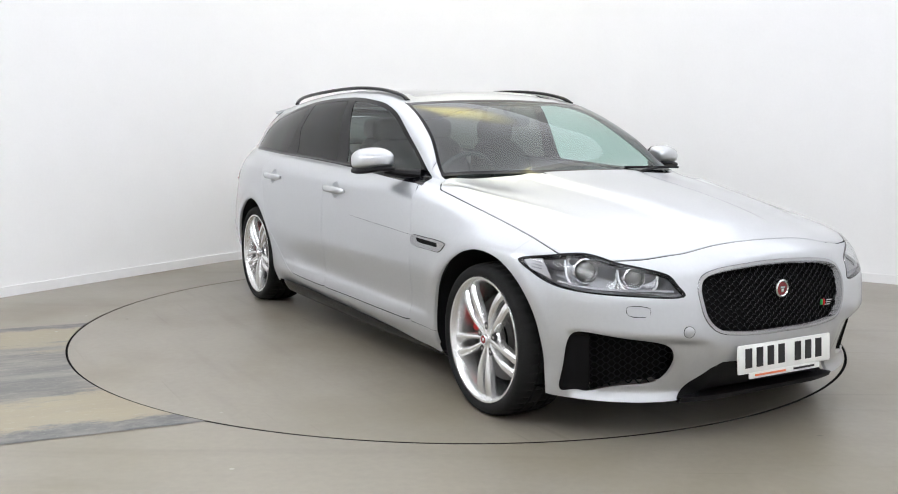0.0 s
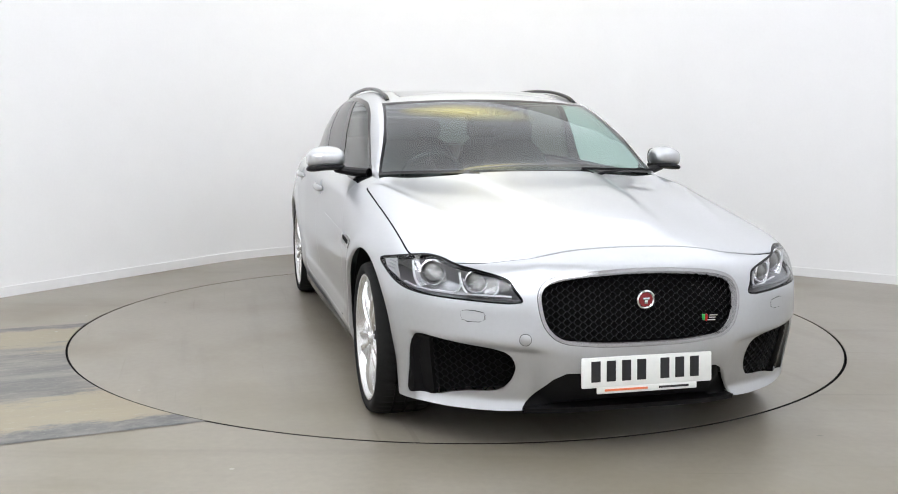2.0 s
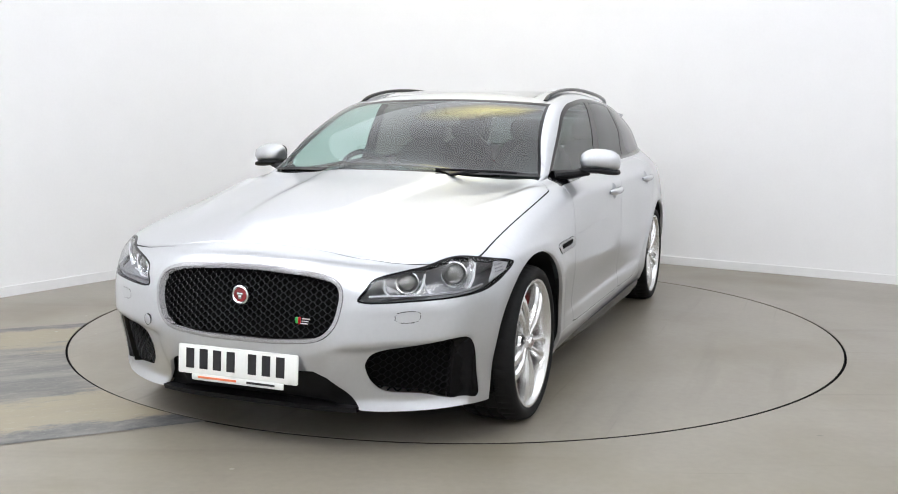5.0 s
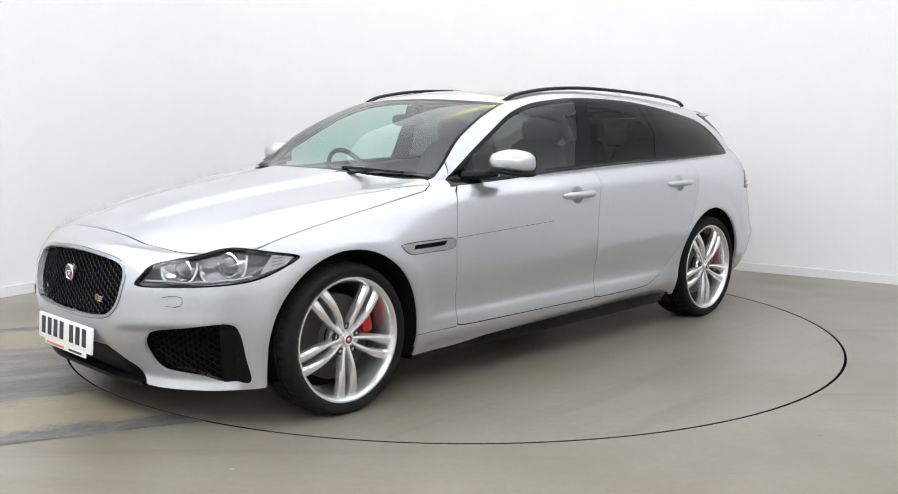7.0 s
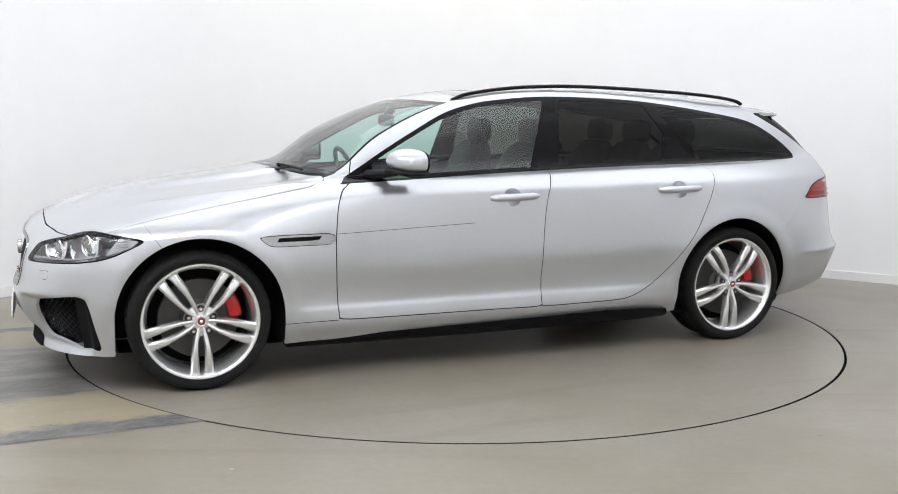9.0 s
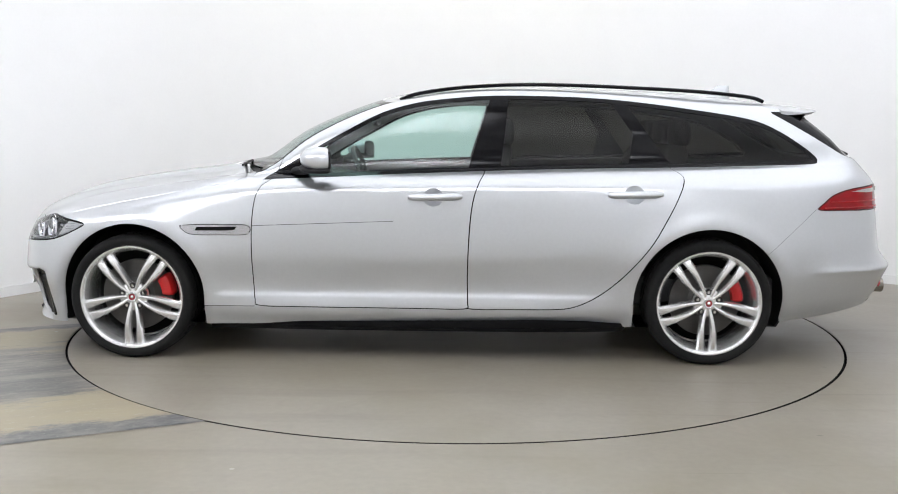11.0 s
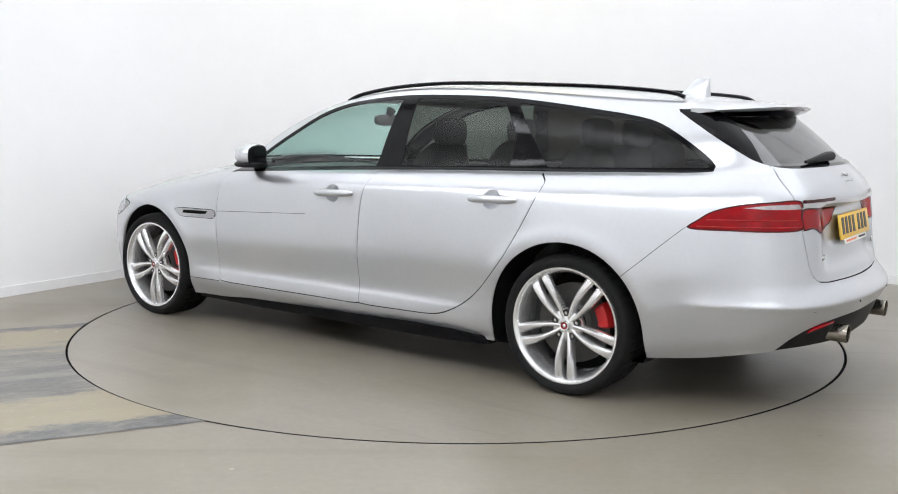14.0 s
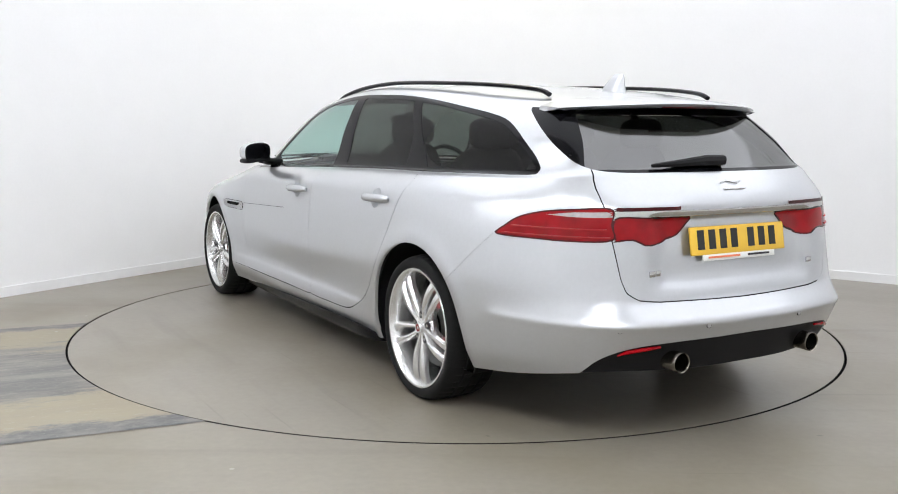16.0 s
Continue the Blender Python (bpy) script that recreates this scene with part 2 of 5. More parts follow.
def tube(bm, pts, rad, sides=8, flat=1.0, up=(0, 0, 1)):
    """A rod along pts; rad is one radius or one per point, flat squeezes it along up."""
    pts = [Vector(p) for p in pts]
    rads = rad if isinstance(rad, (list, tuple)) else [rad] * len(pts)
    rings = []
    for i, p in enumerate(pts):
        d = (pts[min(i + 1, len(pts) - 1)] - pts[max(i - 1, 0)]).normalized()
        s = d.cross(Vector(up)).normalized()
        w = s.cross(d).normalized()
        rings.append([bm.verts.new(p + rads[i] * (math.cos(a) * s + flat * math.sin(a) * w)) for a in (2 * math.pi * k / sides for k in range(sides))])
    for a, b in zip(rings, rings[1:]):
        for k in range(sides):
            bm.faces.new((a[k], a[(k + 1) % sides], b[(k + 1) % sides], b[k]))
    bm.faces.new(rings[0][::-1])
    bm.faces.new(rings[-1])
    return bm


# ---- room ----
N1, N2 = Vector((-0.846, 0.533, 0)), Vector((0.533, 0.846, 0))
D1, D2, RAD, TALL = 3.03, 3.12, 2.3, 4.0
BACK1, BACK2 = -5.6, -7.2


def outline(off):
    """The room's plan, counter-clockwise, with one rounded corner; off moves it outwards."""
    pts = []
    c1, c2 = D1 - RAD, D2 - RAD
    for i in range(33):
        a = math.pi / 2 * i / 32
        pts.append(N1 * (c1 + (RAD + off) * math.sin(a)) + N2 * (c2 + (RAD + off) * math.cos(a)))
    pts.append(N1 * (D1 + off) + N2 * (BACK2 - off))
    pts.append(N1 * (BACK1 - off) + N2 * (BACK2 - off))
    pts.append(N1 * (BACK1 - off) + N2 * (D2 + off))
    return pts


def strip(name, off_in, off_out, z0, z1, material, label, first, last, category):
    a, b = outline(off_in), outline(off_out)
    bm = bmesh.new()
    n = len(a)
    idx = [k % n for k in range(first, last + 1)]
    rows = [[bm.verts.new((p.x, p.y, z)) for p, z in ((a[k], z0), (a[k], z1), (b[k], z1), (b[k], z0))] for k in idx]
    for r, s in zip(rows, rows[1:]):
        for j in range(4):
            bm.faces.new((r[j], r[(j + 1) % 4], s[(j + 1) % 4], s[j]))
    bm.faces.new(rows[0])
    bm.faces.new(rows[-1][::-1])
    return tagged(part(name, bm, material, None, angle=20), label, category, kind="structure")


strip("wall_studio", 0.0, 0.15, 0.0, TALL, WALLPAINT, "smooth white studio wall with a wide rounded corner", -1, 33, "wall")
strip("wall_back", 0.0, 0.15, 0.0, TALL, WALLPAINT, "plain white studio wall behind the camera", 33, 35, "wall")
strip("baseboard", -0.014, -0.001, 0.0, 0.07, SKIRTPAINT, "white painted skirting board along the studio wall", -1, 33, "skirting board")
bm = bmesh.new()
cs = [N1 * a + N2 * b for a, b in ((D1 + .15, D2 + .15), (D1 + .15, BACK2 - .15), (BACK1 - .15, BACK2 - .15), (BACK1 - .15, D2 + .15))]
lo = [bm.verts.new((c.x, c.y, TALL)) for c in cs]
hi = [bm.verts.new((c.x, c.y, TALL + 0.12)) for c in cs]
bm.faces.new(lo), bm.faces.new(hi)
for k in range(4):
    bm.faces.new((lo[k], lo[(k + 1) % 4], hi[(k + 1) % 4], hi[k]))
tagged(part("ceiling", bm, CEILPAINT, None, smooth=False), "plain white studio ceiling", "ceiling", kind="structure")

TABLE_R = 2.226
ROOT = 0.013
bm = bmesh.new()
seg = 160
inner = [bm.verts.new(((TABLE_R + ROOT) * math.cos(2 * math.pi * k / seg), (TABLE_R + ROOT) * math.sin(2 * math.pi * k / seg), 0)) for k in range(seg)]
below = [bm.verts.new((v.co.x, v.co.y, -0.08)) for v in inner]
outer = [bm.verts.new((11 * math.cos(2 * math.pi * k / seg), 11 * math.sin(2 * math.pi * k / seg), 0)) for k in range(seg)]
for k in range(seg):
    j = (k + 1) % seg
    bm.faces.new((inner[k], outer[k], outer[j], inner[j]))
    bm.faces.new((below[k], inner[k], inner[j], below[j]))
bmesh.ops.recalc_face_normals(bm, faces=bm.faces)
floor = tagged(part("floor", bm, CONCRETE, None, smooth=False), "sealed beige-grey concrete studio floor", "floor", kind="structure")
# pit lining coloured black so the gap reads as deep shade
bm = bmesh.new()
revolve(bm, [(0, -0.07), (TABLE_R + ROOT - .001, -0.07), (TABLE_R + ROOT - .001, -.004), (TABLE_R + ROOT - .003, -.004), (TABLE_R + ROOT - .003, -.068), (0, -.068)], 160, Matrix.Rotation(radians(90), 4, "X"))
part("turntable_pit", bm, GAP, floor, "pit lined black for the shade in the turntable gap")

bm = bmesh.new()
prof = [(0.0, -0.06), (TABLE_R, -0.06), (TABLE_R, -0.003), (TABLE_R - 0.003, 0.0), (0.0, 0.0)]
revolve(bm, prof, 160, Matrix.Rotation(radians(90), 4, "X"))
turntable = tagged(part("turntable", bm, CONCRETE, None, angle=30), "round concrete-coated car turntable set flush in the floor", "turntable")
# added black ring: keeps the lit side of the disc dark, like a shaded gap
bm = bmesh.new()
revolve(bm, [(TABLE_R - .002, -.055), (TABLE_R + .002, -.055), (TABLE_R + .002, -.0015), (TABLE_R - .002, -.001)], 160, Matrix.Rotation(radians(90), 4, "X"), closed=True)
part("gap_shade_ring", bm, GAP, turntable, "black ring added to darken the gap round the turntable")

# ---- car: the outer skin ----
car = tagged(new("estate_car"), "silver metallic estate car with tinted rear windows standing on the turntable", "car")


def pchip(t, p, s):
    """Monotone cubic through p (n, ...) at t, read at s."""
    t, p, s = np.asarray(t, float), np.asarray(p, float), np.asarray(s, float)
    h = np.diff(t)
    d = np.diff(p, axis=0) / h.reshape(-1, *[1] * (p.ndim - 1))
    g = np.zeros_like(p)
    hh = h.reshape(-1, *[1] * (p.ndim - 1))
    w1, w2 = 2 * hh[1:] + hh[:-1], hh[1:] + 2 * hh[:-1]
    same = d[:-1] * d[1:] > 0
    a, b = np.where(same, d[:-1], 1), np.where(same, d[1:], 1)
    g[1:-1] = np.where(same, (w1 + w2) / (w1 / a + w2 / b), 0)
    g[0], g[-1] = d[0], d[-1]
    i = np.clip(np.searchsorted(t, s, side="right") - 1, 0, len(t) - 2)
    k = ((s - t[i]) / h[i]).reshape(-1, *[1] * (p.ndim - 1))
    H = h[i].reshape(-1, *[1] * (p.ndim - 1))
    return (2 * k**3 - 3 * k**2 + 1) * p[i] + (k**3 - 2 * k**2 + k) * H * g[i] + (3 * k**2 - 2 * k**3) * p[i + 1] + (k**3 - k**2) * H * g[i + 1]


def catmull(p, counts):
    """Smooth curve through p with mirrored ends (y changes sign), counts samples in each span."""
    p = np.asarray(p, float)
    q = np.vstack([p[1] * (1, -1, 1), p, p[-2] * (1, -1, 1)])
    L = np.sqrt(np.linalg.norm(np.diff(q, axis=0), axis=1) + 1e-6)
    t = np.concatenate([[0], np.cumsum(L)])
    out = []
    for i, n in enumerate(counts):
        p0, p1, p2, p3 = q[i:i + 4]
        t0, t1, t2, t3 = t[i:i + 4]
        for s in np.linspace(t1, t2, n, endpoint=False):
            a1 = (t1 - s) / (t1 - t0) * p0 + (s - t0) / (t1 - t0) * p1
            a2 = (t2 - s) / (t2 - t1) * p1 + (s - t1) / (t2 - t1) * p2
            a3 = (t3 - s) / (t3 - t2) * p2 + (s - t2) / (t3 - t2) * p3
            b1 = (t2 - s) / (t2 - t0) * a1 + (s - t0) / (t2 - t0) * a2
            b2 = (t3 - s) / (t3 - t1) * a2 + (s - t1) / (t3 - t1) * a3
            out.append((t2 - s) / (t2 - t1) * b1 + (s - t1) / (t2 - t1) * b2)
    out.append(p[-1])
    return np.array(out)


# design lines of the left half, each from the front centre round the side to the rear centre
LINES = []
# lower edge
LINES.append([(2.20, 0, .185), (2.19, .25, .18), (2.13, .52, .165), (1.93, .80, .175), (1.48, .87, .18), (.8, .875, .185), (0, .872, .185), (-.8, .875, .19),
              (-1.48, .865, .20), (-2.02, .80, .235), (-2.36, .66, .29), (-2.50, .3, .29), (-2.52, 0, .29)])
# sill and bumper corner
LINES.append([(2.255, 0, .28), (2.245, .25, .28), (2.165, .52, .27), (1.985, .785, .28), (1.48, .905, .30), (.8, .911, .275), (0, .905, .275), (-.8, .909, .28),
              (-1.48, .905, .31), (-2.08, .835, .33), (-2.41, .655, .37), (-2.535, .3, .375), (-2.555, 0, .375)])
LINES.append([(2.285, 0, .40), (2.275, .25, .40), (2.20, .52, .41), (2.015, .79, .42), (1.48, .925, .45), (.8, .905, .38), (0, .898, .38), (-.8, .905, .39),
              (-1.48, .93, .46), (-2.11, .85, .46), (-2.45, .65, .48), (-2.57, .3, .49), (-2.59, 0, .49)])
LINES.append([(2.27, 0, .53), (2.26, .25, .53), (2.195, .50, .55), (2.01, .79, .55), (1.48, .932, .585), (.8, .92, .56), (0, .918, .56), (-.8, .922, .57),
              (-1.48, .937, .60), (-2.10, .85, .585), (-2.415, .645, .575), (-2.50, .3, .575), (-2.515, 0, .575)])
LINES.append([(2.245, 0, .64), (2.235, .25, .64), (2.15, .52, .645), (1.955, .80, .665), (1.48, .918, .71), (.8, .918, .70), (0, .915, .71), (-.8, .917, .73),
              (-1.48, .925, .75), (-2.08, .835, .76), (-2.39, .63, .78), (-2.475, .3, .79), (-2.49, 0, .79)])
LINES.append([(2.20, 0, .73), (2.185, .25, .728), (2.085, .52, .715), (1.90, .77, .735), (1.48, .845, .80), (.8, .897, .865), (0, .905, .88), (-.8, .902, .895),
              (-1.48, .892, .905), (-2.08, .795, .915), (-2.37, .62, .915), (-2.455, .3, .925), (-2.47, 0, .925)])
LINES.append([(2.06, 0, .80), (2.04, .25, .795), (1.93, .48, .785), (1.77, .66, .795), (1.40, .745, .855), (.85, .815, .93), (0, .828, .955), (-.8, .815, .98),
              (-1.48, .795, .995), (-2.04, .715, 1.01), (-2.28, .612, 1.025), (-2.375, .3, 1.03), (-2.39, 0, 1.03)])
LINES.append([(1.62, 0, .895), (1.60, .25, .89), (1.52, .42, .885), (1.40, .56, .89), (1.15, .68, .91), (.80, .775, .948), (0, .788, .968), (-.8, .775, .993),
              (-1.48, .757, 1.008), (-2.035, .69, 1.025), (-2.27, .600, 1.04), (-2.355, .3, 1.045), (-2.37, 0, 1.045)])
LINES.append([(1.00, 0, .985), (.985, .25, .982), (.93, .45, .972), (.87, .60, .965), (.835, .728, .966), (.69, .755, .965), (0, .765, .982), (-.8, .755, 1.008),
              (-1.48, .740, 1.022), (-2.03, .68, 1.04), (-2.25, .592, 1.055), (-2.325, .3, 1.065), (-2.34, 0, 1.07)])
LINES.append([(.66, 0, 1.19), (.652, .25, 1.187), (.63, .43, 1.178), (.605, .565, 1.166), (.55, .666, 1.157), (.30, .712, 1.172), (-.2, .715, 1.19), (-.8, .71, 1.20),
              (-1.42, .695, 1.19), (-1.94, .640, 1.17), (-2.14, .575, 1.16), (-2.215, .3, 1.165), (-2.23, 0, 1.168)])
LINES.append([(.26, 0, 1.352), (.255, .22, 1.348), (.24, .40, 1.338), (.22, .53, 1.327), (.15, .604, 1.328), (-.09, .627, 1.362), (-.42, .632, 1.382), (-.82, .628, 1.377),
              (-1.32, .612, 1.338), (-1.80, .580, 1.278), (-2.00, .538, 1.268), (-2.085, .3, 1.284), (-2.10, 0, 1.288)])
LINES.append([(.19, 0, 1.372), (.185, .20, 1.369), (.16, .37, 1.36), (.13, .49, 1.352), (.05, .548, 1.36), (-.13, .562, 1.390), (-.44, .565, 1.408), (-.82, .56, 1.402),
              (-1.30, .54, 1.378), (-1.76, .512, 1.336), (-1.95, .482, 1.310), (-2.06, .28, 1.312), (-2.075, 0, 1.316)])
LINES.append([(-.02, 0, 1.404), (-.03, .10, 1.404), (-.06, .2, 1.402), (-.10, .26, 1.40), (-.17, .28, 1.408), (-.27, .285, 1.416), (-.48, .29, 1.425), (-.82, .285, 1.42),
              (-1.22, .27, 1.406), (-1.60, .25, 1.376), (-1.77, .2, 1.358), (-1.83, .1, 1.354), (-1.84, 0, 1.354)])
LINES.append([(-.15, 0, 1.412), (-.155, 0, 1.412), (-.17, 0, 1.413), (-.20, 0, 1.414), (-.25, 0, 1.417), (-.35, 0, 1.422), (-.5, 0, 1.428), (-.82, 0, 1.424),
              (-1.15, 0, 1.415), (-1.50, 0, 1.391), (-1.66, 0, 1.376), (-1.69, 0, 1.373), (-1.70, 0, 1.372)])
SPAN_U = (9, 11, 15, 26, 34, 38, 38, 34, 32, 20, 13, 10)
SPAN_V = (7, 15, 16, 12, 18, 10, 10, 12, 10, 10, 4, 10, 8)

curves = np.array([catmull(l, SPAN_U) for l in LINES])
cols = []
for j in range(curves.shape[1]):
    p = curves[:, j]
    L = np.concatenate([[0], np.cumsum(np.linalg.norm(np.diff(p, axis=0), axis=1) + 1e-4)])
    s = np.concatenate([np.linspace(L[i], L[i + 1], n, endpoint=False) for i, n in enumerate(SPAN_V)] + [[L[-1]]])
    cols.append(pchip(L, p, s))
G = np.array(cols)
G[0, :, 1] = G[-1, :, 1] = 0
G[:, -1, 1] = 0


def sm(a, b, v):
    t = np.clip((v - a) / (b - a), 0, 1)
    return t * t * (3 - 2 * t)


def shape(g):
    """Arch flares, bonnet ribs, plate recess and other relief."""
    x, y, z = g[..., 0].copy(), g[..., 1].copy(), g[..., 2].copy()
    for xc, zc in ((1.475, .325), (-1.475, .32)):
        d = np.hypot(x - xc, np.maximum(z - zc, -.1))
        y += np.where((y > .5) & (z < .95), .008 * np.exp(-((d - .41) / .045) ** 2), 0)
    rib = .19 + (2.05 - x) * .14
    top = sm(.78, .84, z) * sm(.9, 1.05, x) * sm(2.16, 2.02, x)
    z += top * .019 * sm(.035, -.035, y - rib)
    ridge = .475 + (2.10 - x) * .26
    z += top * .013 * np.exp(-np.abs(y - ridge) / .045)
    rec = sm(.45, .39, y) * sm(-2.30, -2.36, x) * sm(.60, .635, z) * sm(.885, .872, z)
    x += rec * .028
    shelf = sm(-2.3, -2.4, x) * np.exp(-((z - .915) / .018) ** 2) * .006
    x -= shelf
    q = .707 * (y - x)
    scoop = sm(1.80, 1.9, x) * sm(-1.33, -1.27, q) * sm(-.80, -.86, q) * sm(.155, .215, z) * sm(.444 + (q + .86) * .07, .430 + (q + .86) * .07, z)
    x -= scoop * .030
    y -= scoop * .008
    ledge = sm(1.05, .98, x) * sm(-.98, -.85, x) * sm(.356, .338, z) * sm(.20, .26, z)
    y += np.where(y > .8, .004 * ledge, 0)
    shoulder = sm(-1.95, -2.12, x) * np.exp(-np.abs(z - .482) / .022) * sm(.30, .36, z)
    x -= shoulder * .014
    y += np.where(y > .5, .006 * shoulder, 0)
    return np.stack([x, y, z], -1)


def fair(g, mask, times):
    """Evens out the surface where mask is set."""
    for _ in range(times):
        e = np.concatenate([g[1:2] * (1, -1, 1), g, g[-2:-1] * (1, -1, 1)], 0)
        w = (e[:-2] + e[2:]) / 2
        f = np.concatenate([g[:, :1], g, g[:, -2:-1] * (1, -1, 1)], 1)
        h = (f[:, :-2] + f[:, 2:]) / 2
        h[:, 0] = g[:, 0]
        g = g + mask[..., None] * .5 * ((w + h) / 2 - g)
    return g


lid = sm(.88, 1.0, G[..., 0]) * sm(.70, .78, G[..., 2]) + sm(1.30, 1.36, G[..., 2])
G = fair(G, np.clip(lid, 0, 1), 22)
G = shape(G)
G = fair(G, sm(.20, .28, G[..., 2]), 3)
G[0, :, 1] = G[-1, :, 1] = 0
G[:, -1, 1] = 0
NU, NV = G.shape[:2]
ext = np.concatenate([G[1:2] * (1, -1, 1), G, G[-2:-1] * (1, -1, 1)], 0)
du = ext[2:] - ext[:-2]
ev = np.concatenate([2 * G[:, :1] - G[:, 1:2], G, G[:, -2:-1] * (1, -1, 1)], 1)
dv = ev[:, 2:] - ev[:, :-2]
NRM = np.cross(dv, du)
NRM /= np.linalg.norm(NRM, axis=-1, keepdims=True) + 1e-9
out = np.where((NRM[120:160, 40, 1] > 0).mean() > .5, 1, -1)
NRM *= out
NRM[:, -1] = (0, 0, 1)
idx = np.arange(NU * NV).reshape(NU, NV)
a, b, c_, d_ = idx[:-1, :-1].ravel(), idx[1:, :-1].ravel(), idx[1:, 1:].ravel(), idx[:-1, 1:].ravel()
TRI = np.concatenate([np.stack([a, b, c_], 1), np.stack([a, c_, d_], 1)])
vb = G.reshape(-1, 3)
fn = np.cross(vb[TRI[:, 1]] - vb[TRI[:, 0]], vb[TRI[:, 2]] - vb[TRI[:, 0]])
flip = np.einsum("ij,ij->i", fn, NRM.reshape(-1, 3)[TRI[:, 0]]) < 0
TRI[flip] = TRI[flip][:, ::-1]


class Skin:
    """A triangle skin that can be cut along the zero line of any function of place."""

    def __init__(s, v, n, t):
        s.v, s.t = np.hstack([v, n]), t
        s.lab = np.zeros(len(t), int)
        s.names = ["shell"]

    def centre(s):
        return s.v[s.t, :3].mean(1)

    def cut(s, fun, mask):
        f = fun(s.v[:, :3])
        f = np.where(np.abs(f) < 2e-4, 2e-4, f)
        sg = f[s.t] > 0
        cross = mask & sg.any(1) & ~sg.all(1)
        keep_t, keep_l = [s.t[~cross]], [s.lab[~cross]]
        extra, cache, tris, labs = [], {}, [], []
        base = len(s.v)

        def mid(i, j):
            k = (i, j) if i < j else (j, i)
            if k not in cache:
                w = f[k[0]] / (f[k[0]] - f[k[1]])
                cache[k] = base + len(extra)
                extra.append(s.v[k[0]] * (1 - w) + s.v[k[1]] * w)
            return cache[k]

        for t, g, l in zip(s.t[cross], sg[cross], s.lab[cross]):
            k = [i for i in range(3) if g[i] != g[(i + 1) % 3] and g[i] != g[(i + 2) % 3]][0]
            p, q, r = int(t[k]), int(t[(k + 1) % 3]), int(t[(k + 2) % 3])
            m, n = mid(p, q), mid(p, r)
            tris += [(p, m, n), (m, q, r), (m, r, n)]
            labs += [l] * 3
        if tris:
            s.v = np.vstack([s.v, extra])
            keep_t.append(np.array(tris)), keep_l.append(np.array(labs))
        s.t, s.lab = np.vstack(keep_t), np.concatenate(keep_l)

    def region(s, name, fun, where, on=("shell",), gap=0.0):
        if name not in s.names:
            s.names.append(name)
        if "gap" not in s.names:
            s.names.append("gap")
        ok = [s.names.index(o) for o in on if o in s.names]

        def mask():
            return np.isin(s.lab, ok) & where(s.centre())

        for off in ((gap, -gap) if gap else (0,)):
            s.cut(lambda p: fun(p) + off, mask())
        m, val = mask(), fun(s.centre())
        if gap:
            s.lab[m & (np.abs(val) <= gap)] = s.names.index("gap")
        s.lab[m & (val > gap)] = s.names.index(name)

    def take(s, name):
        t = s.t[s.lab == s.names.index(name)]
        used, inv = np.unique(t, return_inverse=True)
        return s.v[used, :3], s.v[used, 3:], inv.reshape(-1, 3)


def poly(pts, rounds=0.0):
    """Signed distance to a closed outline, positive inside."""
    p = np.array(pts, float)
    q = np.roll(p, -1, 0)

    def f(uv):
        res = np.full(len(uv), 1e9)
        ins = np.zeros(len(uv), bool)
        for (x0, y0), (x1, y1) in zip(p, q):
            ex, ey = x1 - x0, y1 - y0
            wx, wy = uv[:, 0] - x0, uv[:, 1] - y0
            k = np.clip((wx * ex + wy * ey) / (ex * ex + ey * ey + 1e-12), 0, 1)
            res = np.minimum(res, np.hypot(wx - k * ex, wy - k * ey))
            c = ((y0 > uv[:, 1]) != (y1 > uv[:, 1])) & (uv[:, 0] < ex * (uv[:, 1] - y0) / (ey if abs(ey) > 1e-12 else 1e-12) + x0)
            ins ^= c
        return np.where(ins, res, -res) + rounds

    return f


def smoothed(pts, n=6):
    """A closed outline rounded through its points."""
    p = np.array(pts, float)
    o = []
    for i in range(len(p)):
        p0, p1, p2, p3 = p[i - 1], p[i], p[(i + 1) % len(p)], p[(i + 2) % len(p)]
        for k in range(n):
            t = k / n
            o.append(.5 * (2 * p1 + (p2 - p0) * t + (2 * p0 - 5 * p1 + 4 * p2 - p3) * t * t + (3 * p1 - p0 - 3 * p2 + p3) * t ** 3))
    return np.array(o)


def side(fun):
    return lambda p: fun(p[:, [0, 2]])


def front(fun):
    return lambda p: fun(np.stack([np.abs(p[:, 1]), p[:, 2]], 1))


def nose(fun):
    return lambda p: fun(np.stack([.707 * (p[:, 1] - p[:, 0]), p[:, 2]], 1))


def tail(fun):
    return lambda p: fun(np.stack([.707 * (-p[:, 0] - p[:, 1]), p[:, 2]], 1))


def above(fun):
    return lambda p: fun(p[:, :2])


skin = Skin(G.reshape(-1, 3), NRM.reshape(-1, 3), TRI)

# wheel openings
for xc, zc, R in ((1.475, .325, .378), (-1.475, .32, .382)):
    skin.region("opening", lambda p, xc=xc, zc=zc, R=R: R - np.hypot(p[:, 0] - xc, np.maximum(p[:, 2] - zc, 0)), lambda c: (c[:, 1] > .45) & (c[:, 2] < .9))

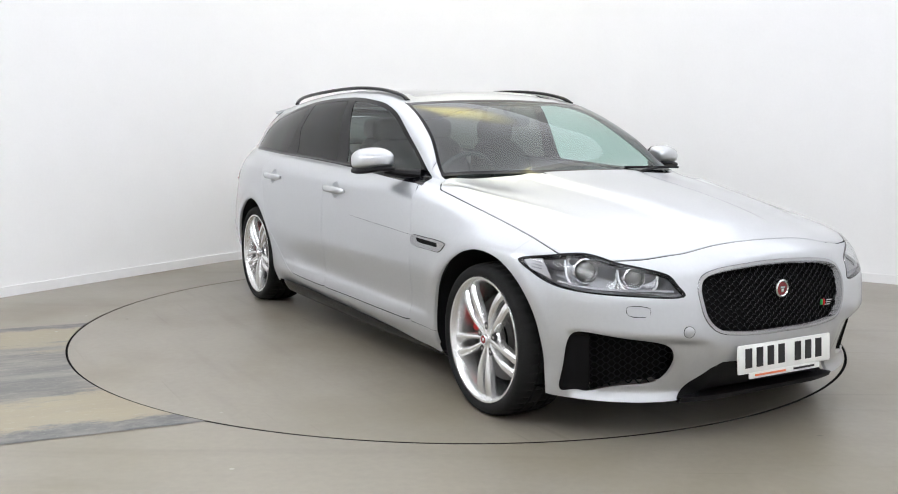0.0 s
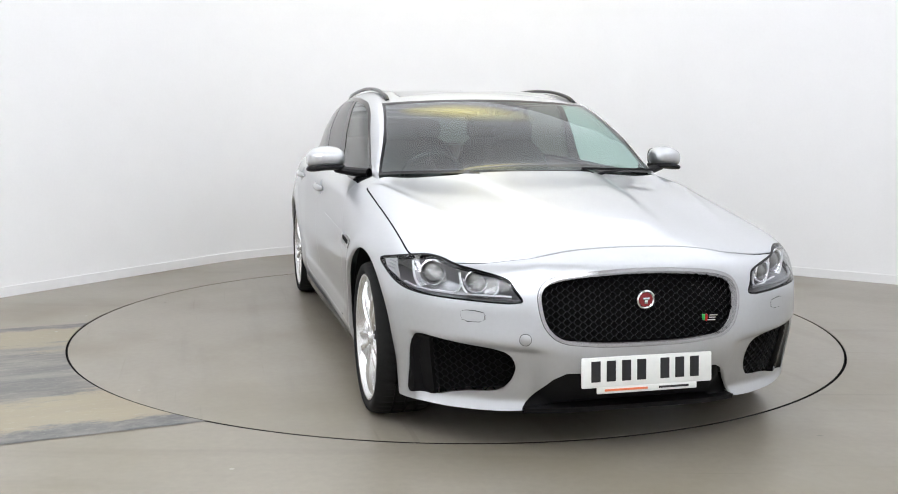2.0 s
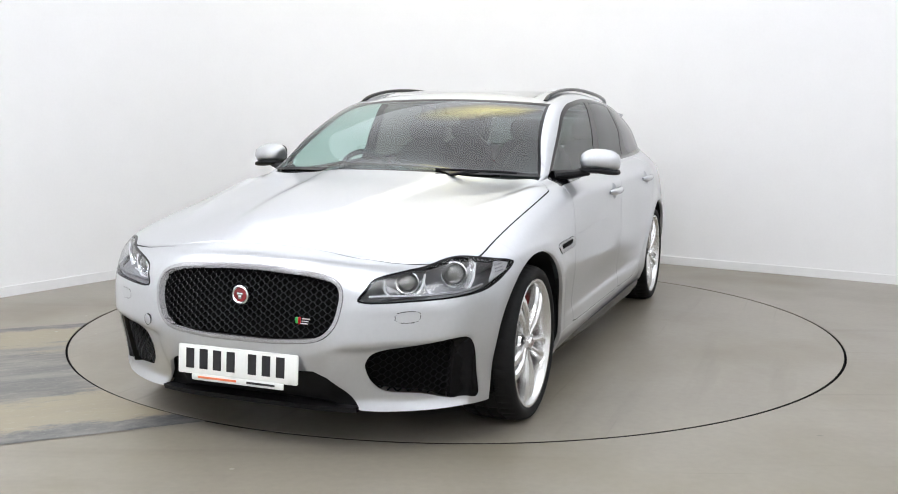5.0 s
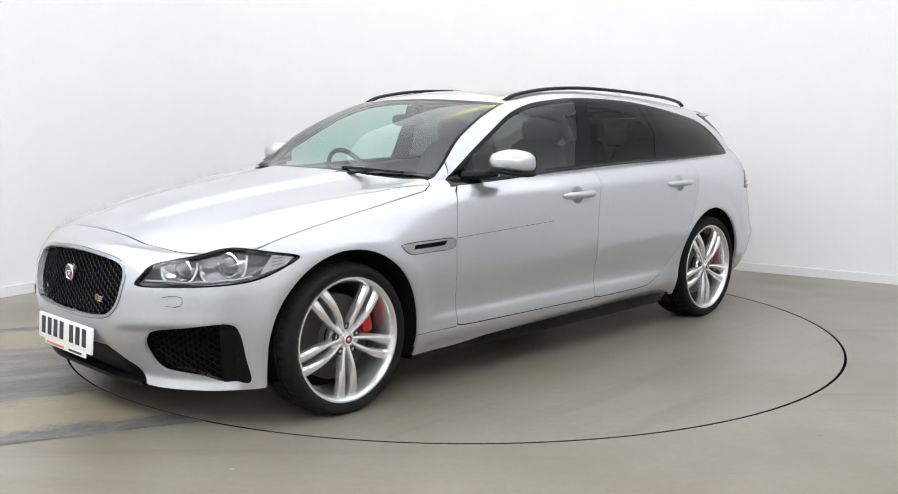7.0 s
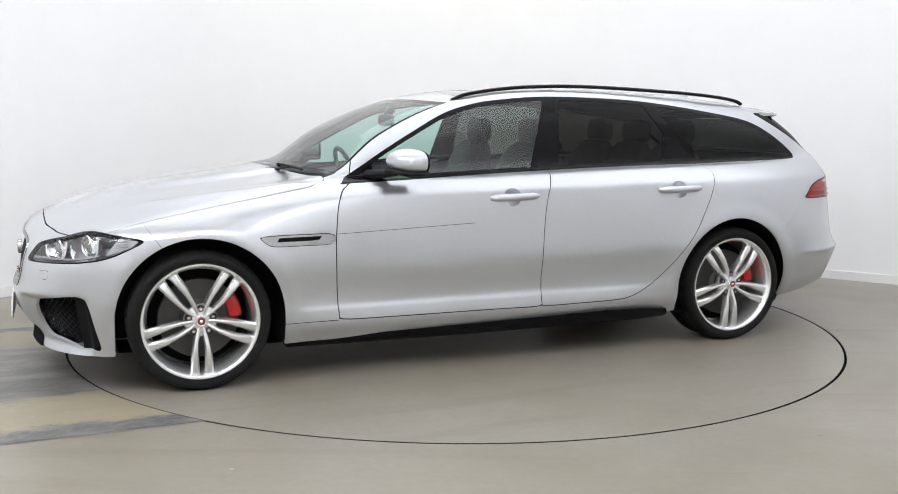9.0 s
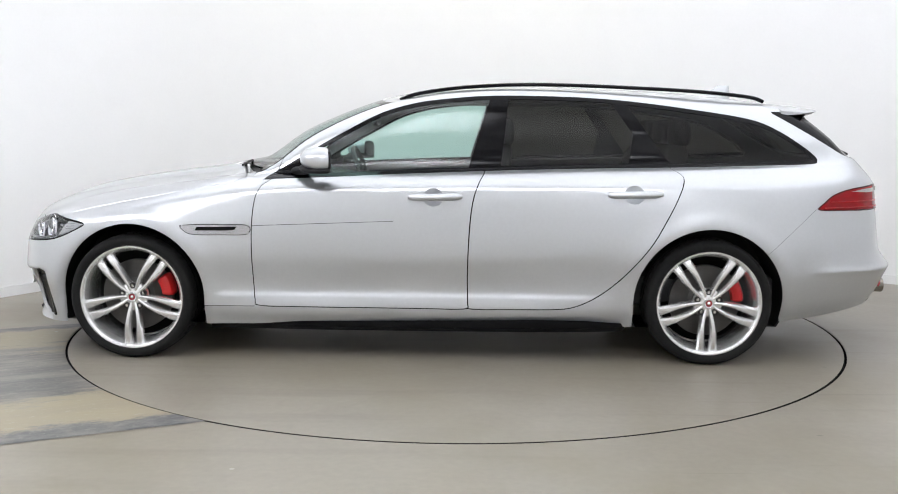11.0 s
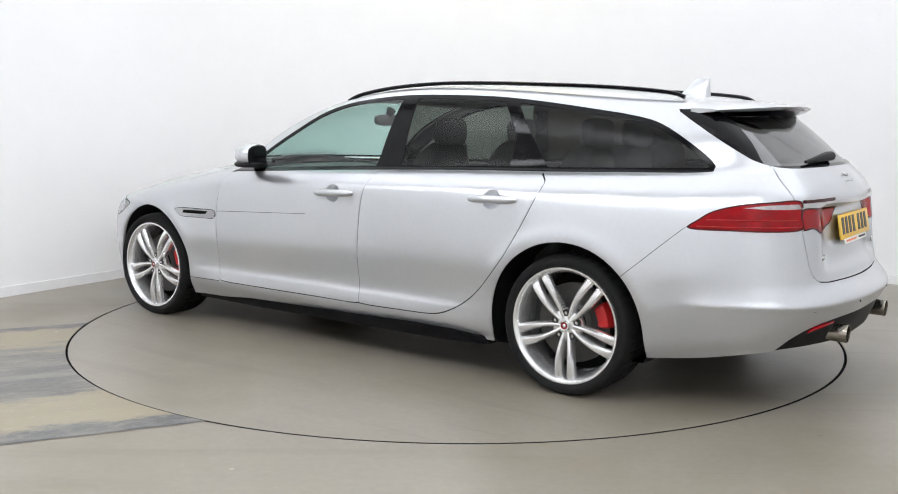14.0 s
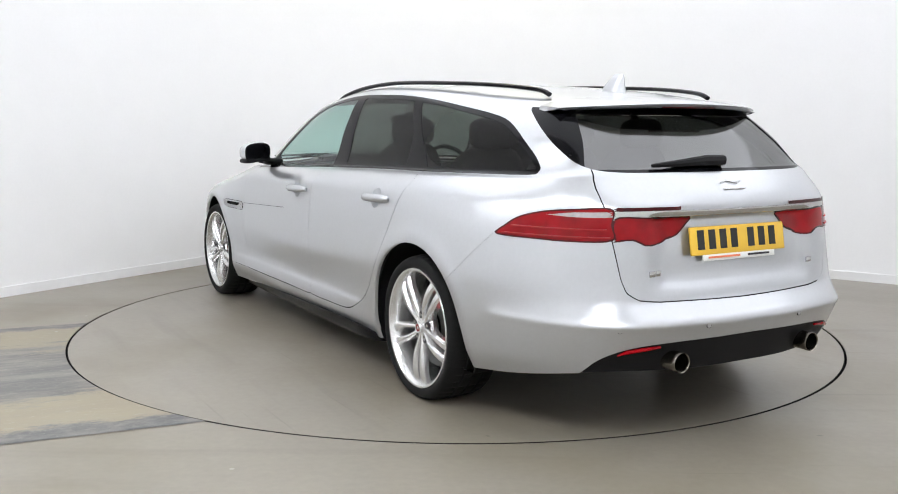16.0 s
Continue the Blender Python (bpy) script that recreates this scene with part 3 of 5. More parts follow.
# side windows
DLO = smoothed([(.80, .932), (.66, 1.02), (.53, 1.10), (.36, 1.195), (.21, 1.272), (.06, 1.318), (-.09, 1.343), (-.39, 1.366), (-.83, 1.359), (-1.12, 1.337), (-1.4, 1.302),
                (-1.69, 1.258), (-1.83, 1.212), (-1.98, 1.122), (-2.055, 1.062), (-2.062, 1.036), (-2.02, 1.022), (-1.7, 1.013), (-1.3, 1.003), (-.84, .994), (-.33, .978), (.21, .956), (.5, .942), (.74, .932)], 3)
dlo = poly(DLO)
upper = lambda c: (c[:, 1] > .45) & (c[:, 2] > .88)
skin.region("window_trim", side(dlo), upper)


def pane(x_front, x_rear, z_knee=None):
    def f(p):
        z = p[:, 2]
        a = np.interp(z, [q[1] for q in x_front], [q[0] for q in x_front]) - p[:, 0]
        b = p[:, 0] - np.interp(z, [q[1] for q in x_rear], [q[0] for q in x_rear])
        return np.minimum(np.minimum(a, b), dlo(p[:, [0, 2]]) - .020)
    return f


FRONT_PANE = pane([(.62, .9), (.62, 1.4)], [(-.25, .99), (-.36, 1.345)])
REAR_PANE = pane([(-.415, .99), (-.455, 1.34)], [(-1.075, 1.0), (-1.10, 1.17), (-.985, 1.34)])
QUARTER = pane([(-1.31, 1.0), (-1.255, 1.06), (-1.06, 1.335)], [(-2.2, .9), (-2.2, 1.4)])
skin.region("front_side_glass", FRONT_PANE, upper, ("window_trim",))
skin.region("rear_side_glass", REAR_PANE, upper, ("window_trim",))
skin.region("quarter_glass", QUARTER, upper, ("window_trim",))


# windscreen with a black edge
def screen(inset):
    def f(p):
        x, y, z = p[:, 0], p[:, 1], p[:, 2]
        return np.minimum(np.minimum(z - (.986 - .03 * y * y - .0 + inset), (1.352 - .07 * y * y - inset) - z), (.733 - inset) - (z - .965) * .385 - y)
    return f


ahead = lambda c: (c[:, 0] > .0) & (c[:, 0] < 1.05) & (c[:, 2] > .93)
skin.region("screen_surround", screen(0), ahead)
skin.region("windscreen", screen(.013), ahead, ("screen_surround",))

# rear window in its black surround
behind = lambda c: (c[:, 0] < -1.85) & (c[:, 2] > .98)
def rear_surround(p):
    """Up to the spoiler, with a round lower corner."""
    a, b = p[:, 2] - 1.040, .55 * ((-1.885 - p[:, 0]) - (1.262 - p[:, 2]) * 1.70)
    r = .05
    corner = np.where((a < r) & (b < r), r - np.hypot(r - a, r - b), np.minimum(a, b))
    return np.minimum(corner, 1.292 - p[:, 2])


skin.region("rear_window_surround", rear_surround, behind)
skin.region("rear_window", lambda p: np.minimum(np.minimum(p[:, 2] - 1.052, 1.262 - p[:, 2]), .595 - (p[:, 2] - 1.05) * .50 - p[:, 1]), behind, ("rear_window_surround",))

# roof glass
skin.region("roof_glass", lambda p: np.minimum(np.minimum(.06 - p[:, 0], p[:, 0] + 1.0), .47 - np.abs(p[:, 1])), lambda c: c[:, 2] > 1.33, gap=.0036)

# lamps
HL = smoothed([(-1.228, .580), (-1.20, .632), (-1.165, .665), (-1.06, .690), (-.975, .706), (-.90, .727), (-.82, .735), (-.70, .720), (-.585, .697), (-.64, .655), (-.72, .618), (-.82, .599), (-1.02, .586)], 4)
hl = poly(HL)
nosy = lambda c: (c[:, 0] > 1.6) & (c[:, 2] < .8)
skin.region("headlight", nose(hl), nosy)
skin.region("headlight_edge", lambda p: .0065 - hl(np.stack([.707 * (p[:, 1] - p[:, 0]), p[:, 2]], 1)), nosy, ("headlight",))
TLO = smoothed([(.832, .796), (.87, .835), (.93, .872), (1.03, .898), (1.15, .91), (1.285, .914), (1.289, .852), (1.293, .795), (1.15, .787), (1.0, .79)], 4)
rear_low = lambda c: (c[:, 0] < -1.9) & (c[:, 2] < 1.0)
skin.region("tail_light", tail(poly(TLO)), rear_low)
TLI = smoothed([(1.297, .878), (1.42, .878), (1.56, .878), (1.545, .84), (1.512, .80), (1.483, .794), (1.468, .782), (1.448, .773), (1.425, .770), (1.402, .774), (1.385, .785), (1.367, .793), (1.33, .794), (1.30, .793)], 4)
skin.region("tailgate_light", tail(poly(TLI)), rear_low)
skin.region("light_strip", lambda p: np.minimum(np.minimum(p[:, 2] - .903, .916 - p[:, 2]), np.minimum(.707 * (-p[:, 0] - p[:, 1]) - 1.297, p[:, 1] - .30)), rear_low)
skin.region("chrome_strip", lambda p: np.minimum(np.minimum(p[:, 2] - .884, .902 - p[:, 2]), .707 * (-p[:, 0] - p[:, 1]) - 1.297), rear_low)

# shade under the metal strip, laid in as a black band
skin.region("strip_shadow", lambda p: np.minimum(np.minimum(p[:, 2] - .872, .884 - p[:, 2]), np.minimum(.707 * (-p[:, 0] - p[:, 1]) - 1.297, .36 - p[:, 1])), rear_low)

# front openings
GR = smoothed([(-.4, .686), (-.25, .686), (-.08, .686), (.08, .686), (.26, .674), (.355, .652), (.388, .615), (.39, .565), (.372, .50), (.325, .455), (.24, .441), (.1, .434), (-.1, .434), (-.25, .434), (-.4, .434)], 5)
gr = poly(GR)
face = lambda c: (c[:, 0] > 1.85) & (c[:, 2] < .8)
skin.region("grille_frame", front(lambda uv: gr(uv) + .013), face, gap=.0012)
skin.region("grille_hole", front(gr), face, ("grille_frame",))
FOG = smoothed([(-1.205, .345), (-1.19, .385), (-1.14, .408), (-1.02, .428), (-.90, .446), (-.835, .443), (-.803, .40), (-.786, .30), (-.771, .205), (-.83, .206), (-.885, .203), (-1.0, .222), (-1.12, .232), (-1.17, .265), (-1.195, .305)], 4)
fog = poly(FOG)
skin.region("fog_hole", nose(fog), lambda c: (c[:, 0] > 1.7) & (c[:, 2] < .6))
skin.region("lower_grille", front(poly([(-.1, .325), (.30, .325), (.345, .30), (.435, .178), (.44, .1), (-.1, .1)])), face)

# bonnet
BON = [(2.135, -.5), (2.135, -.25), (2.135, -.10), (2.135, .0), (2.135, .10), (2.13, .25), (2.12, .38), (2.10, .45), (2.085, .50), (2.07, .55), (2.045, .61), (2.015, .67), (1.965, .735), (1.915, .78), (1.85, .805), (1.72, .808), (1.55, .808), (1.35, .810), (1.1, .815), (.97, .815), (.93, .80), (.862, .74), (.900, .60), (.968, .4), (1.0, .2), (1.01, .0), (1.01, -.1), (1.01, -.25), (1.01, -.5)]
skin.region("bonnet", above(poly(smoothed(BON, 3))), lambda c: (c[:, 0] > .85) & (c[:, 2] > .68), gap=.0034)
skin.region("cowl", lambda p: np.minimum(1.06 - p[:, 0], .735 - p[:, 1]), lambda c: (c[:, 0] > .8) & (c[:, 2] > .9) & (c[:, 2] < 1.03))

# doors
low = lambda c: (c[:, 1] > .6) & (c[:, 2] < 1.06)
FD = smoothed([(.74, .96), (.77, .925), (.805, .90), (.833, .832), (.848, .70), (.85, .56), (.845, .42), (.837, .315), (.815, .287), (.6, .282), (.0, .279), (-.235, .279), (-.252, .31), (-.25, .45), (-.255, .62), (-.265, .76), (-.282, .86), (-.31, .935), (-.335, .985), (-.33, 1.1), (.6, 1.1)], 3)
skin.region("front_door", side(poly(FD)), low, gap=.0030)
RD = smoothed([(-.30, .985), (-.28, .935), (-.255, .86), (-.24, .76), (-.23, .62), (-.228, .45), (-.23, .31), (-.275, .279), (-.5, .279), (-.70, .282), (-.79, .294), (-.865, .324), (-.94, .368), (-1.02, .435), (-1.10, .522), (-1.18, .625), (-1.26, .765), (-1.315, .88), (-1.338, .955), (-1.31, .985), (-1.28, 1.01), (-1.28, 1.1), (-.4, 1.1)], 3)
skin.region("rear_door", side(poly(RD)), low, gap=.0030)

# shade under the door crease drawn as a dark line, and the line of the sill
skin.region("front_door", lambda p: p[:, 2] - (.6985 + (.85 - p[:, 0]) * .040), lambda c: (c[:, 1] > .7) & (c[:, 0] > .12) & (np.abs(c[:, 2] - .71) < .06), ("front_door",), gap=.0013)
skin.region("shell", lambda p: p[:, 2] - .283, lambda c: (c[:, 1] > .7) & (c[:, 0] > .835) & (c[:, 0] < 1.2) & (c[:, 2] < .4), gap=.0022)

# tailgate and bumpers
TG = [(-.1, .556), (.42, .563), (.50, .572), (.545, .60), (.563, .65), (.575, .72), (.588, .80), (.597, .86), (.603, .90), (.605, .94), (.602, .985), (.592, 1.02), (.578, 1.05), (.55, 1.1), (-.1, 1.1)]
skin.region("tailgate", front(poly(TG)), lambda c: (c[:, 0] < -2.1) & (c[:, 2] < 1.055), gap=.0026)
skin.region("diffuser", front(poly(smoothed([(-.8, .425), (-.5, .425), (-.2, .425), (.2, .42), (.45, .408), (.56, .39), (.63, .355), (.665, .30), (.69, .2), (.3, .15), (-.2, .15), (-.5, .15), (-.8, .15)], 4))), lambda c: (c[:, 0] < -2.2) & (c[:, 2] < .5))
skin.region("front_bumper", lambda p: np.minimum(p[:, 0] - (1.735 - (.70 - p[:, 2]) * 1.3), 0) + np.minimum(p[:, 0] - 1.60, 1), lambda c: (c[:, 0] > 1.5) & (c[:, 2] < .80), gap=.0022)
skin.region("rear_bumper", lambda p: (-2.00 - p[:, 0]) + (.79 - p[:, 2]) * 1.12, lambda c: (c[:, 0] < -1.7) & (c[:, 2] < .80), gap=.0022)

# door handle cups, wing vents, washer covers, reverse lamps
for xc, zc, dn in ((-.075, .850, "front_door"), (-1.085, .870, "rear_door")):
    skin.region("handle_cup", lambda p, xc=xc, zc=zc: .047 - np.hypot((p[:, 0] - xc) * .92, p[:, 2] - zc), lambda c: c[:, 1] > .7, (dn,))
VENT = smoothed([(1.205, .696), (1.185, .668), (1.14, .652), (1.0, .651), (.872, .655), (.868, .70), (1.0, .703), (1.12, .703)], 4)
skin.region("wing_vent", side(poly(VENT)), low, gap=.0017)
skin.region("washer_cover", nose(poly(smoothed([(-1.105, .545), (-1.03, .55), (-1.035, .515), (-1.105, .512)], 3))), nosy, ("front_bumper",), gap=.0012)
skin.region("reverse_lamp", tail(poly([(1.03, .885), (1.15, .897), (1.281, .901), (1.285, .880), (1.15, .879)])), rear_low, ("tail_light",))
skin.region("tail_light_edge", lambda p: .006 - poly(TLO)(np.stack([.707 * (-p[:, 0] - p[:, 1]), p[:, 2]], 1)), rear_low, ("tail_light",))
skin.region("tailgate_light_edge", lambda p: .006 - poly(TLI)(np.stack([.707 * (-p[:, 0] - p[:, 1]), p[:, 2]], 1)), rear_low, ("tailgate_light",))
skin.region("vent_blade", lambda p: .707 * (p[:, 1] - p[:, 0]) + .885, nosy, ("fog_hole",))


def shell_part(name, material, parent, label="", push=0.0, both=True, sides=(1, -1), thick=0.0):
    """The named regions as meshes: one mirrored whole, or one for each side."""
    v, n, t = skin.take(name)
    if len(t) == 0:
        return []
    v = v + n * push
    made = []

    def mesh(v, n, t):
        if thick:
            k = len(v)
            ed = np.vstack([t[:, [0, 1]], t[:, [1, 2]], t[:, [2, 0]]])
            key = {}
            for p, q in ed:
                key[(p, q)] = 1
            rim = [(p, q) for p, q in key if (q, p) not in key]
            v2 = np.vstack([v, v - n * thick])
            n2 = np.vstack([n, n])
            f2 = [tuple(f) for f in t] + [(q, p, p + k, q + k) for p, q in rim]
            return link_mesh(name, v2, f2, material, parent, label, normals=n2)
        return link_mesh(name, v, t, material, parent, label, normals=n)

    m = np.array((1, -1, 1))
    if both:
        k = len(v)
        made.append(mesh(np.vstack([v, v * m]), np.vstack([n, n * m]), np.vstack([t, t[:, ::-1] + k])))
    else:
        for s in sides:
            made.append(mesh(v, n, t) if s > 0 else mesh(v * m, n * m, t[:, ::-1]))
    return made


for nm in ("handle_cup",):
    v, n, t = skin.take(nm)
    near = np.where(v[:, 0] > -.6, np.hypot((v[:, 0] + .075) * .92, v[:, 2] - .850), np.hypot((v[:, 0] + 1.085) * .92, v[:, 2] - .870))
    dip = np.clip(1 - (near / .047) ** 2, 0, 1)
    v = v - np.stack([0 * dip, .026 * dip, 0 * dip], 1)
    grad = np.stack([np.where(v[:, 0] > -.6, v[:, 0] + .075, v[:, 0] + 1.085), 0 * dip, np.where(v[:, 0] > -.6, v[:, 2] - .850, v[:, 2] - .870)], 1)
    n2 = n - grad / .047 ** 2 * 2 * .026 * .6
    n2 /= np.linalg.norm(n2, axis=1, keepdims=True)
    for fore in (True, False):
        for s in (1, -1):
            k = (v[t, 0].mean(1) > -.6) == fore
            used, inv = np.unique(t[k], return_inverse=True)
            m = np.array((1, s, 1))
            f = inv.reshape(-1, 3)
            link_mesh("handle_cup", v[used] * m, f if s > 0 else f[:, ::-1], PAINT, car, normals=n2[used] * m)
for nm in ("shell", "bonnet", "tailgate", "front_bumper", "rear_bumper"):
    shell_part(nm, PAINT, car, thick=.016)
doors = shell_part("front_door", PAINT, car, both=False, thick=.016)
rear_doors = shell_part("rear_door", PAINT, car, both=False, thick=.016)
shell_part("wing_vent", SATIN, car, "satin silver wing vent", push=.004, both=False, thick=.01)
shell_part("washer_cover", PAINT, car, both=False)
shell_part("reverse_lamp", CLEARLENS, car, "clear reversing lamp", push=.003, both=False)
shell_part("tail_light_edge", DARKRED, car, "dark red lens edge", push=.003, both=False, thick=.016)
shell_part("tailgate_light_edge", DARKRED, car, "dark red lens edge", push=.003, both=False, thick=.016)
shell_part("vent_blade", TRIM, car, "gloss black bumper blade", push=-.006, both=False, thick=.03)
shell_part("gap", GAP, car, "dark gaps between the body panels and the shade line of the door crease", push=-.0045)
shell_part("cowl", PLASTIC, car, "black windscreen cowl", push=-.012, both=False)
shell_part("window_trim", TRIM, car, "gloss black window frame", both=False, thick=.006)
shell_part("front_side_glass", SIDEGLASS, car, "clear greenish side window", push=-.002, both=False)
shell_part("rear_side_glass", PRIVACY, car, "dark privacy glass window", push=-.002, both=False)
shell_part("quarter_glass", PRIVACY, car, "dark privacy glass quarter window", push=-.002, both=False)
shell_part("screen_surround", TRIM, car, "black windscreen edge")
shell_part("windscreen", SCREEN, car, "clear tinted windscreen")
shell_part("rear_window_surround", TRIM, car, "gloss black rear window surround")
shell_part("rear_window", REARGLASS, car, "dark tinted rear window", push=-.004)
shell_part("roof_glass", ROOFGLASS, car, "dark panoramic glass roof", push=-.001)
heads = shell_part("headlight", LENS, car, "clear headlight lens over a dark housing", both=False)
shell_part("headlight_edge", TRIM, car, "black headlight edge", both=False, thick=.02)
tails = shell_part("tail_light", REDLENS, car, "red tail light", push=.003, both=False, thick=.016)
tails2 = shell_part("tailgate_light", REDLENS, car, "red tail light on the tailgate", push=.003, both=False, thick=.016)
shell_part("light_strip", DARKRED, car, "thin dark red light strip", push=.002, both=False)
shell_part("chrome_strip", CHROME, car, "bright metal strip across the tailgate", push=.008, thick=.02)
shell_part("strip_shadow", GAP, car, "black band in place of the shade below the metal strip", push=-.006)
shell_part("grille_frame", SATIN, car, "satin silver grille surround", push=.004, thick=.03)
shell_part("lower_grille", PLASTIC, car, "black lower air intake", push=-.03)
shell_part("diffuser", PLASTIC, car, "black rear diffuser", push=-.006, thick=.01)
shell_part("grille_hole", GAP, car, "black backing of the grille", push=-.05)
fogs = shell_part("fog_hole", GAP, car, "black backing of the bumper vent", push=-.05, both=False)


# ---- car: fittings ----
def at(x, y, z):
    return Matrix.Translation((x, y, z))


SKIN_V = skin.v[:, :3]


def skin_x(y, z, ahead=True):
    """How far forward (or back) the skin lies at this width and height."""
    k = SKIN_V[:, 0] > 1.7 if ahead else SKIN_V[:, 0] < -1.9
    v = SKIN_V[k]
    d = (v[:, 1] - abs(y)) ** 2 + (v[:, 2] - z) ** 2
    i = np.argsort(d)[:4]
    w = 1 / (d[i] + 1e-6)
    return float((v[i, 0] * w).sum() / w.sum())


def skin_y(x, z):
    v = SKIN_V[(SKIN_V[:, 1] > .4)]
    d = (v[:, 0] - x) ** 2 + (v[:, 2] - z) ** 2
    i = np.argsort(d)[:4]
    w = 1 / (d[i] + 1e-6)
    return float((v[i, 1] * w).sum() / w.sum())


def skin_z(x, y):
    v = SKIN_V[(SKIN_V[:, 2] > .7)]
    d = (v[:, 0] - x) ** 2 + (v[:, 1] - abs(y)) ** 2
    i = np.argsort(d)[:3]
    return float(v[i, 2].max())


def mesh_weave(name, inside, place, u0, u1, v0, v1, du, dv, parent, label, wire=.0028):
    """Honeycomb of waved wires; inside(u, v) tells where, place(u, v) where in space."""
    bm = bmesh.new()
    rows = int((v1 - v0) / dv)
    for r in range(rows + 1):
        run = []
        for c in range(int((u1 - u0) / du) * 2 + 1):
            u = u0 + c * du / 2
            ph = (c + (2 if r % 2 else 0)) % 4
            v = v0 + r * dv + (dv * .5 if ph in (0, 1) else -dv * .5) * .92
            if inside(u, v):
                run.append(place(u, v))
            else:
                if len(run) > 1:
                    tube(bm, run, wire, 4)
                run = []
        if len(run) > 1:
            tube(bm, run, wire, 4)
    return part(name, bm, MESHMAT, parent, label, angle=60)


MESHMAT = mat("gloss black mesh", (0.004, 0.004, 0.005), 0.35, scale=60, spec=0.10)
mesh_weave("grille_mesh", lambda u, v: gr(np.array([[abs(u), v]]))[0] > .002, lambda u, v: (skin_x(u, v) - .022, u, v), -.40, .40, .425, .695, .0195, .0132, car, "black honeycomb grille mesh")


def fog_place(s):
    def f(q, z):
        v = SKIN_V[(SKIN_V[:, 0] > 1.7) & (SKIN_V[:, 2] < .6)]
        d = (.707 * (v[:, 1] - v[:, 0]) - q) ** 2 + (v[:, 2] - z) ** 2
        i = np.argsort(d)[:40]
        w = np.exp(-d[i] / .02 ** 2)[:, None]
        p = (v[i] * w).sum(0) / w.sum()
        return (p[0] - .026, s * (p[1] - .012), p[2] * 0 + z)
    return f


for s in (1, -1):
    mesh_weave("vent_mesh", lambda u, v: u < -.89 and fog(np.array([[u, v]]))[0] > .003, fog_place(s), -1.21, -.86, .20, .45, .0205, .0140, car, "black mesh in the bumper vent")

# badges on the grille
gx = skin_x(0, .585)
turn_front = Matrix.Rotation(radians(-90), 4, "Z")
bm = bmesh.new()
revolve(bm, [(0, .004), (.026, .004), (.028, .0), (.028, -.01)], 32, at(gx - .004, 0, .588) @ turn_front)
badge = part("badge", bm, BADGERED, car, "round dark red badge with a silver ring")
bm = bmesh.new()
revolve(bm, [(.027, -.01), (.027, .004), (.031, .008), (.036, .004), (.037, -.012)], 32, at(gx - .004, 0, .588) @ turn_front)
part("badge_ring", bm, CHROME, badge)
bm = bmesh.new()
box(bm, (gx + .001, 0, .592), (.006, .026, .010), .003)
box(bm, (gx + .001, 0, .580), (.006, .014, .016), .003)
part("emblem", bm, CHROME, badge, "plain silver relief")
sx = skin_x(.25, .51)
for nm, m_, y0, w, z0, h in (("stripe", GREEN, .238, .010, .512, .022), ("stripe", CALIPER, .249, .009, .511, .026), ("bar", CHROME, .278, .034, .519, .006), ("bar", CHROME, .274, .030, .510, .006), ("bar", CHROME, .270, .034, .501, .006)):
    bm = bmesh.new()
    box(bm, (sx - .006, y0, z0), (.008, w, h), .002)
    part(nm, bm, m_, badge)


# number plates with plain bars
def plate(name, m, face_mat, label, tab):
    bm = bmesh.new()
    box(bm, (0, 0, 0), (.52, .008, .111), .006)
    p = part(name, bm, face_mat, car, label)
    p.matrix_basis = m
    xs = [-.205, -.145, -.085, -.025, .068, .128, .188]
    for x in xs:
        bm = bmesh.new()
        box(bm, (x, -.0045, .004), (.036, .003, .076), .0008, seg=1)
        part("bar", bm, INK, p)
    bm = bmesh.new()
    box(bm, (0, .001, -.066), (.40, .006, .026), .004)
    t = part("strip", bm, face_mat if tab else WHITEPLATE, p)
    for x, w, mm in ((-.085, .17, ORANGE), (.105, .12, INK)):
        bm = bmesh.new()
        box(bm, (x, -.0035, -.066), (w, .002, .008))
        part("printed_line", bm, mm, t, smooth=False)
    return p


plate("number_plate", at(skin_x(0, .335) + .016, 0, .333) @ Matrix.Rotation(radians(90), 4, "Z") @ Matrix.Rotation(radians(-4), 4, "X"), WHITEPLATE, "white front number plate with black bars", True)
plate("number_plate", at(-2.478, 0, .780) @ Matrix.Rotation(radians(-90), 4, "Z") @ Matrix.Rotation(radians(-10), 4, "X"), YELLOWPLATE, "yellow rear number plate with black bars", False)

# slots of the wing vents
for s in (1, -1):
    bm = bmesh.new()
    prev = None
    for k in range(13):
        f = k / 12
        x = 1.135 - .20 * f
        zt, zb = .6915 + .002 * f, .6735 + .004 * max(0, f - .8) * 5
        y = skin_y(x, .682) + .0065
        cur = [bm.verts.new(p) for p in ((x - .012, s * (y - .02), zt), (x - .012, s * y, zt), (x, s * y, zb), (x, s * (y - .02), zb))]
        if prev:
            for q in range(3):
                bm.faces.new((prev[q], prev[q + 1], cur[q + 1], cur[q]))
        prev = cur
    part("vent_slot", bm, GAP, car, "black slot of the wing vent", smooth=False)

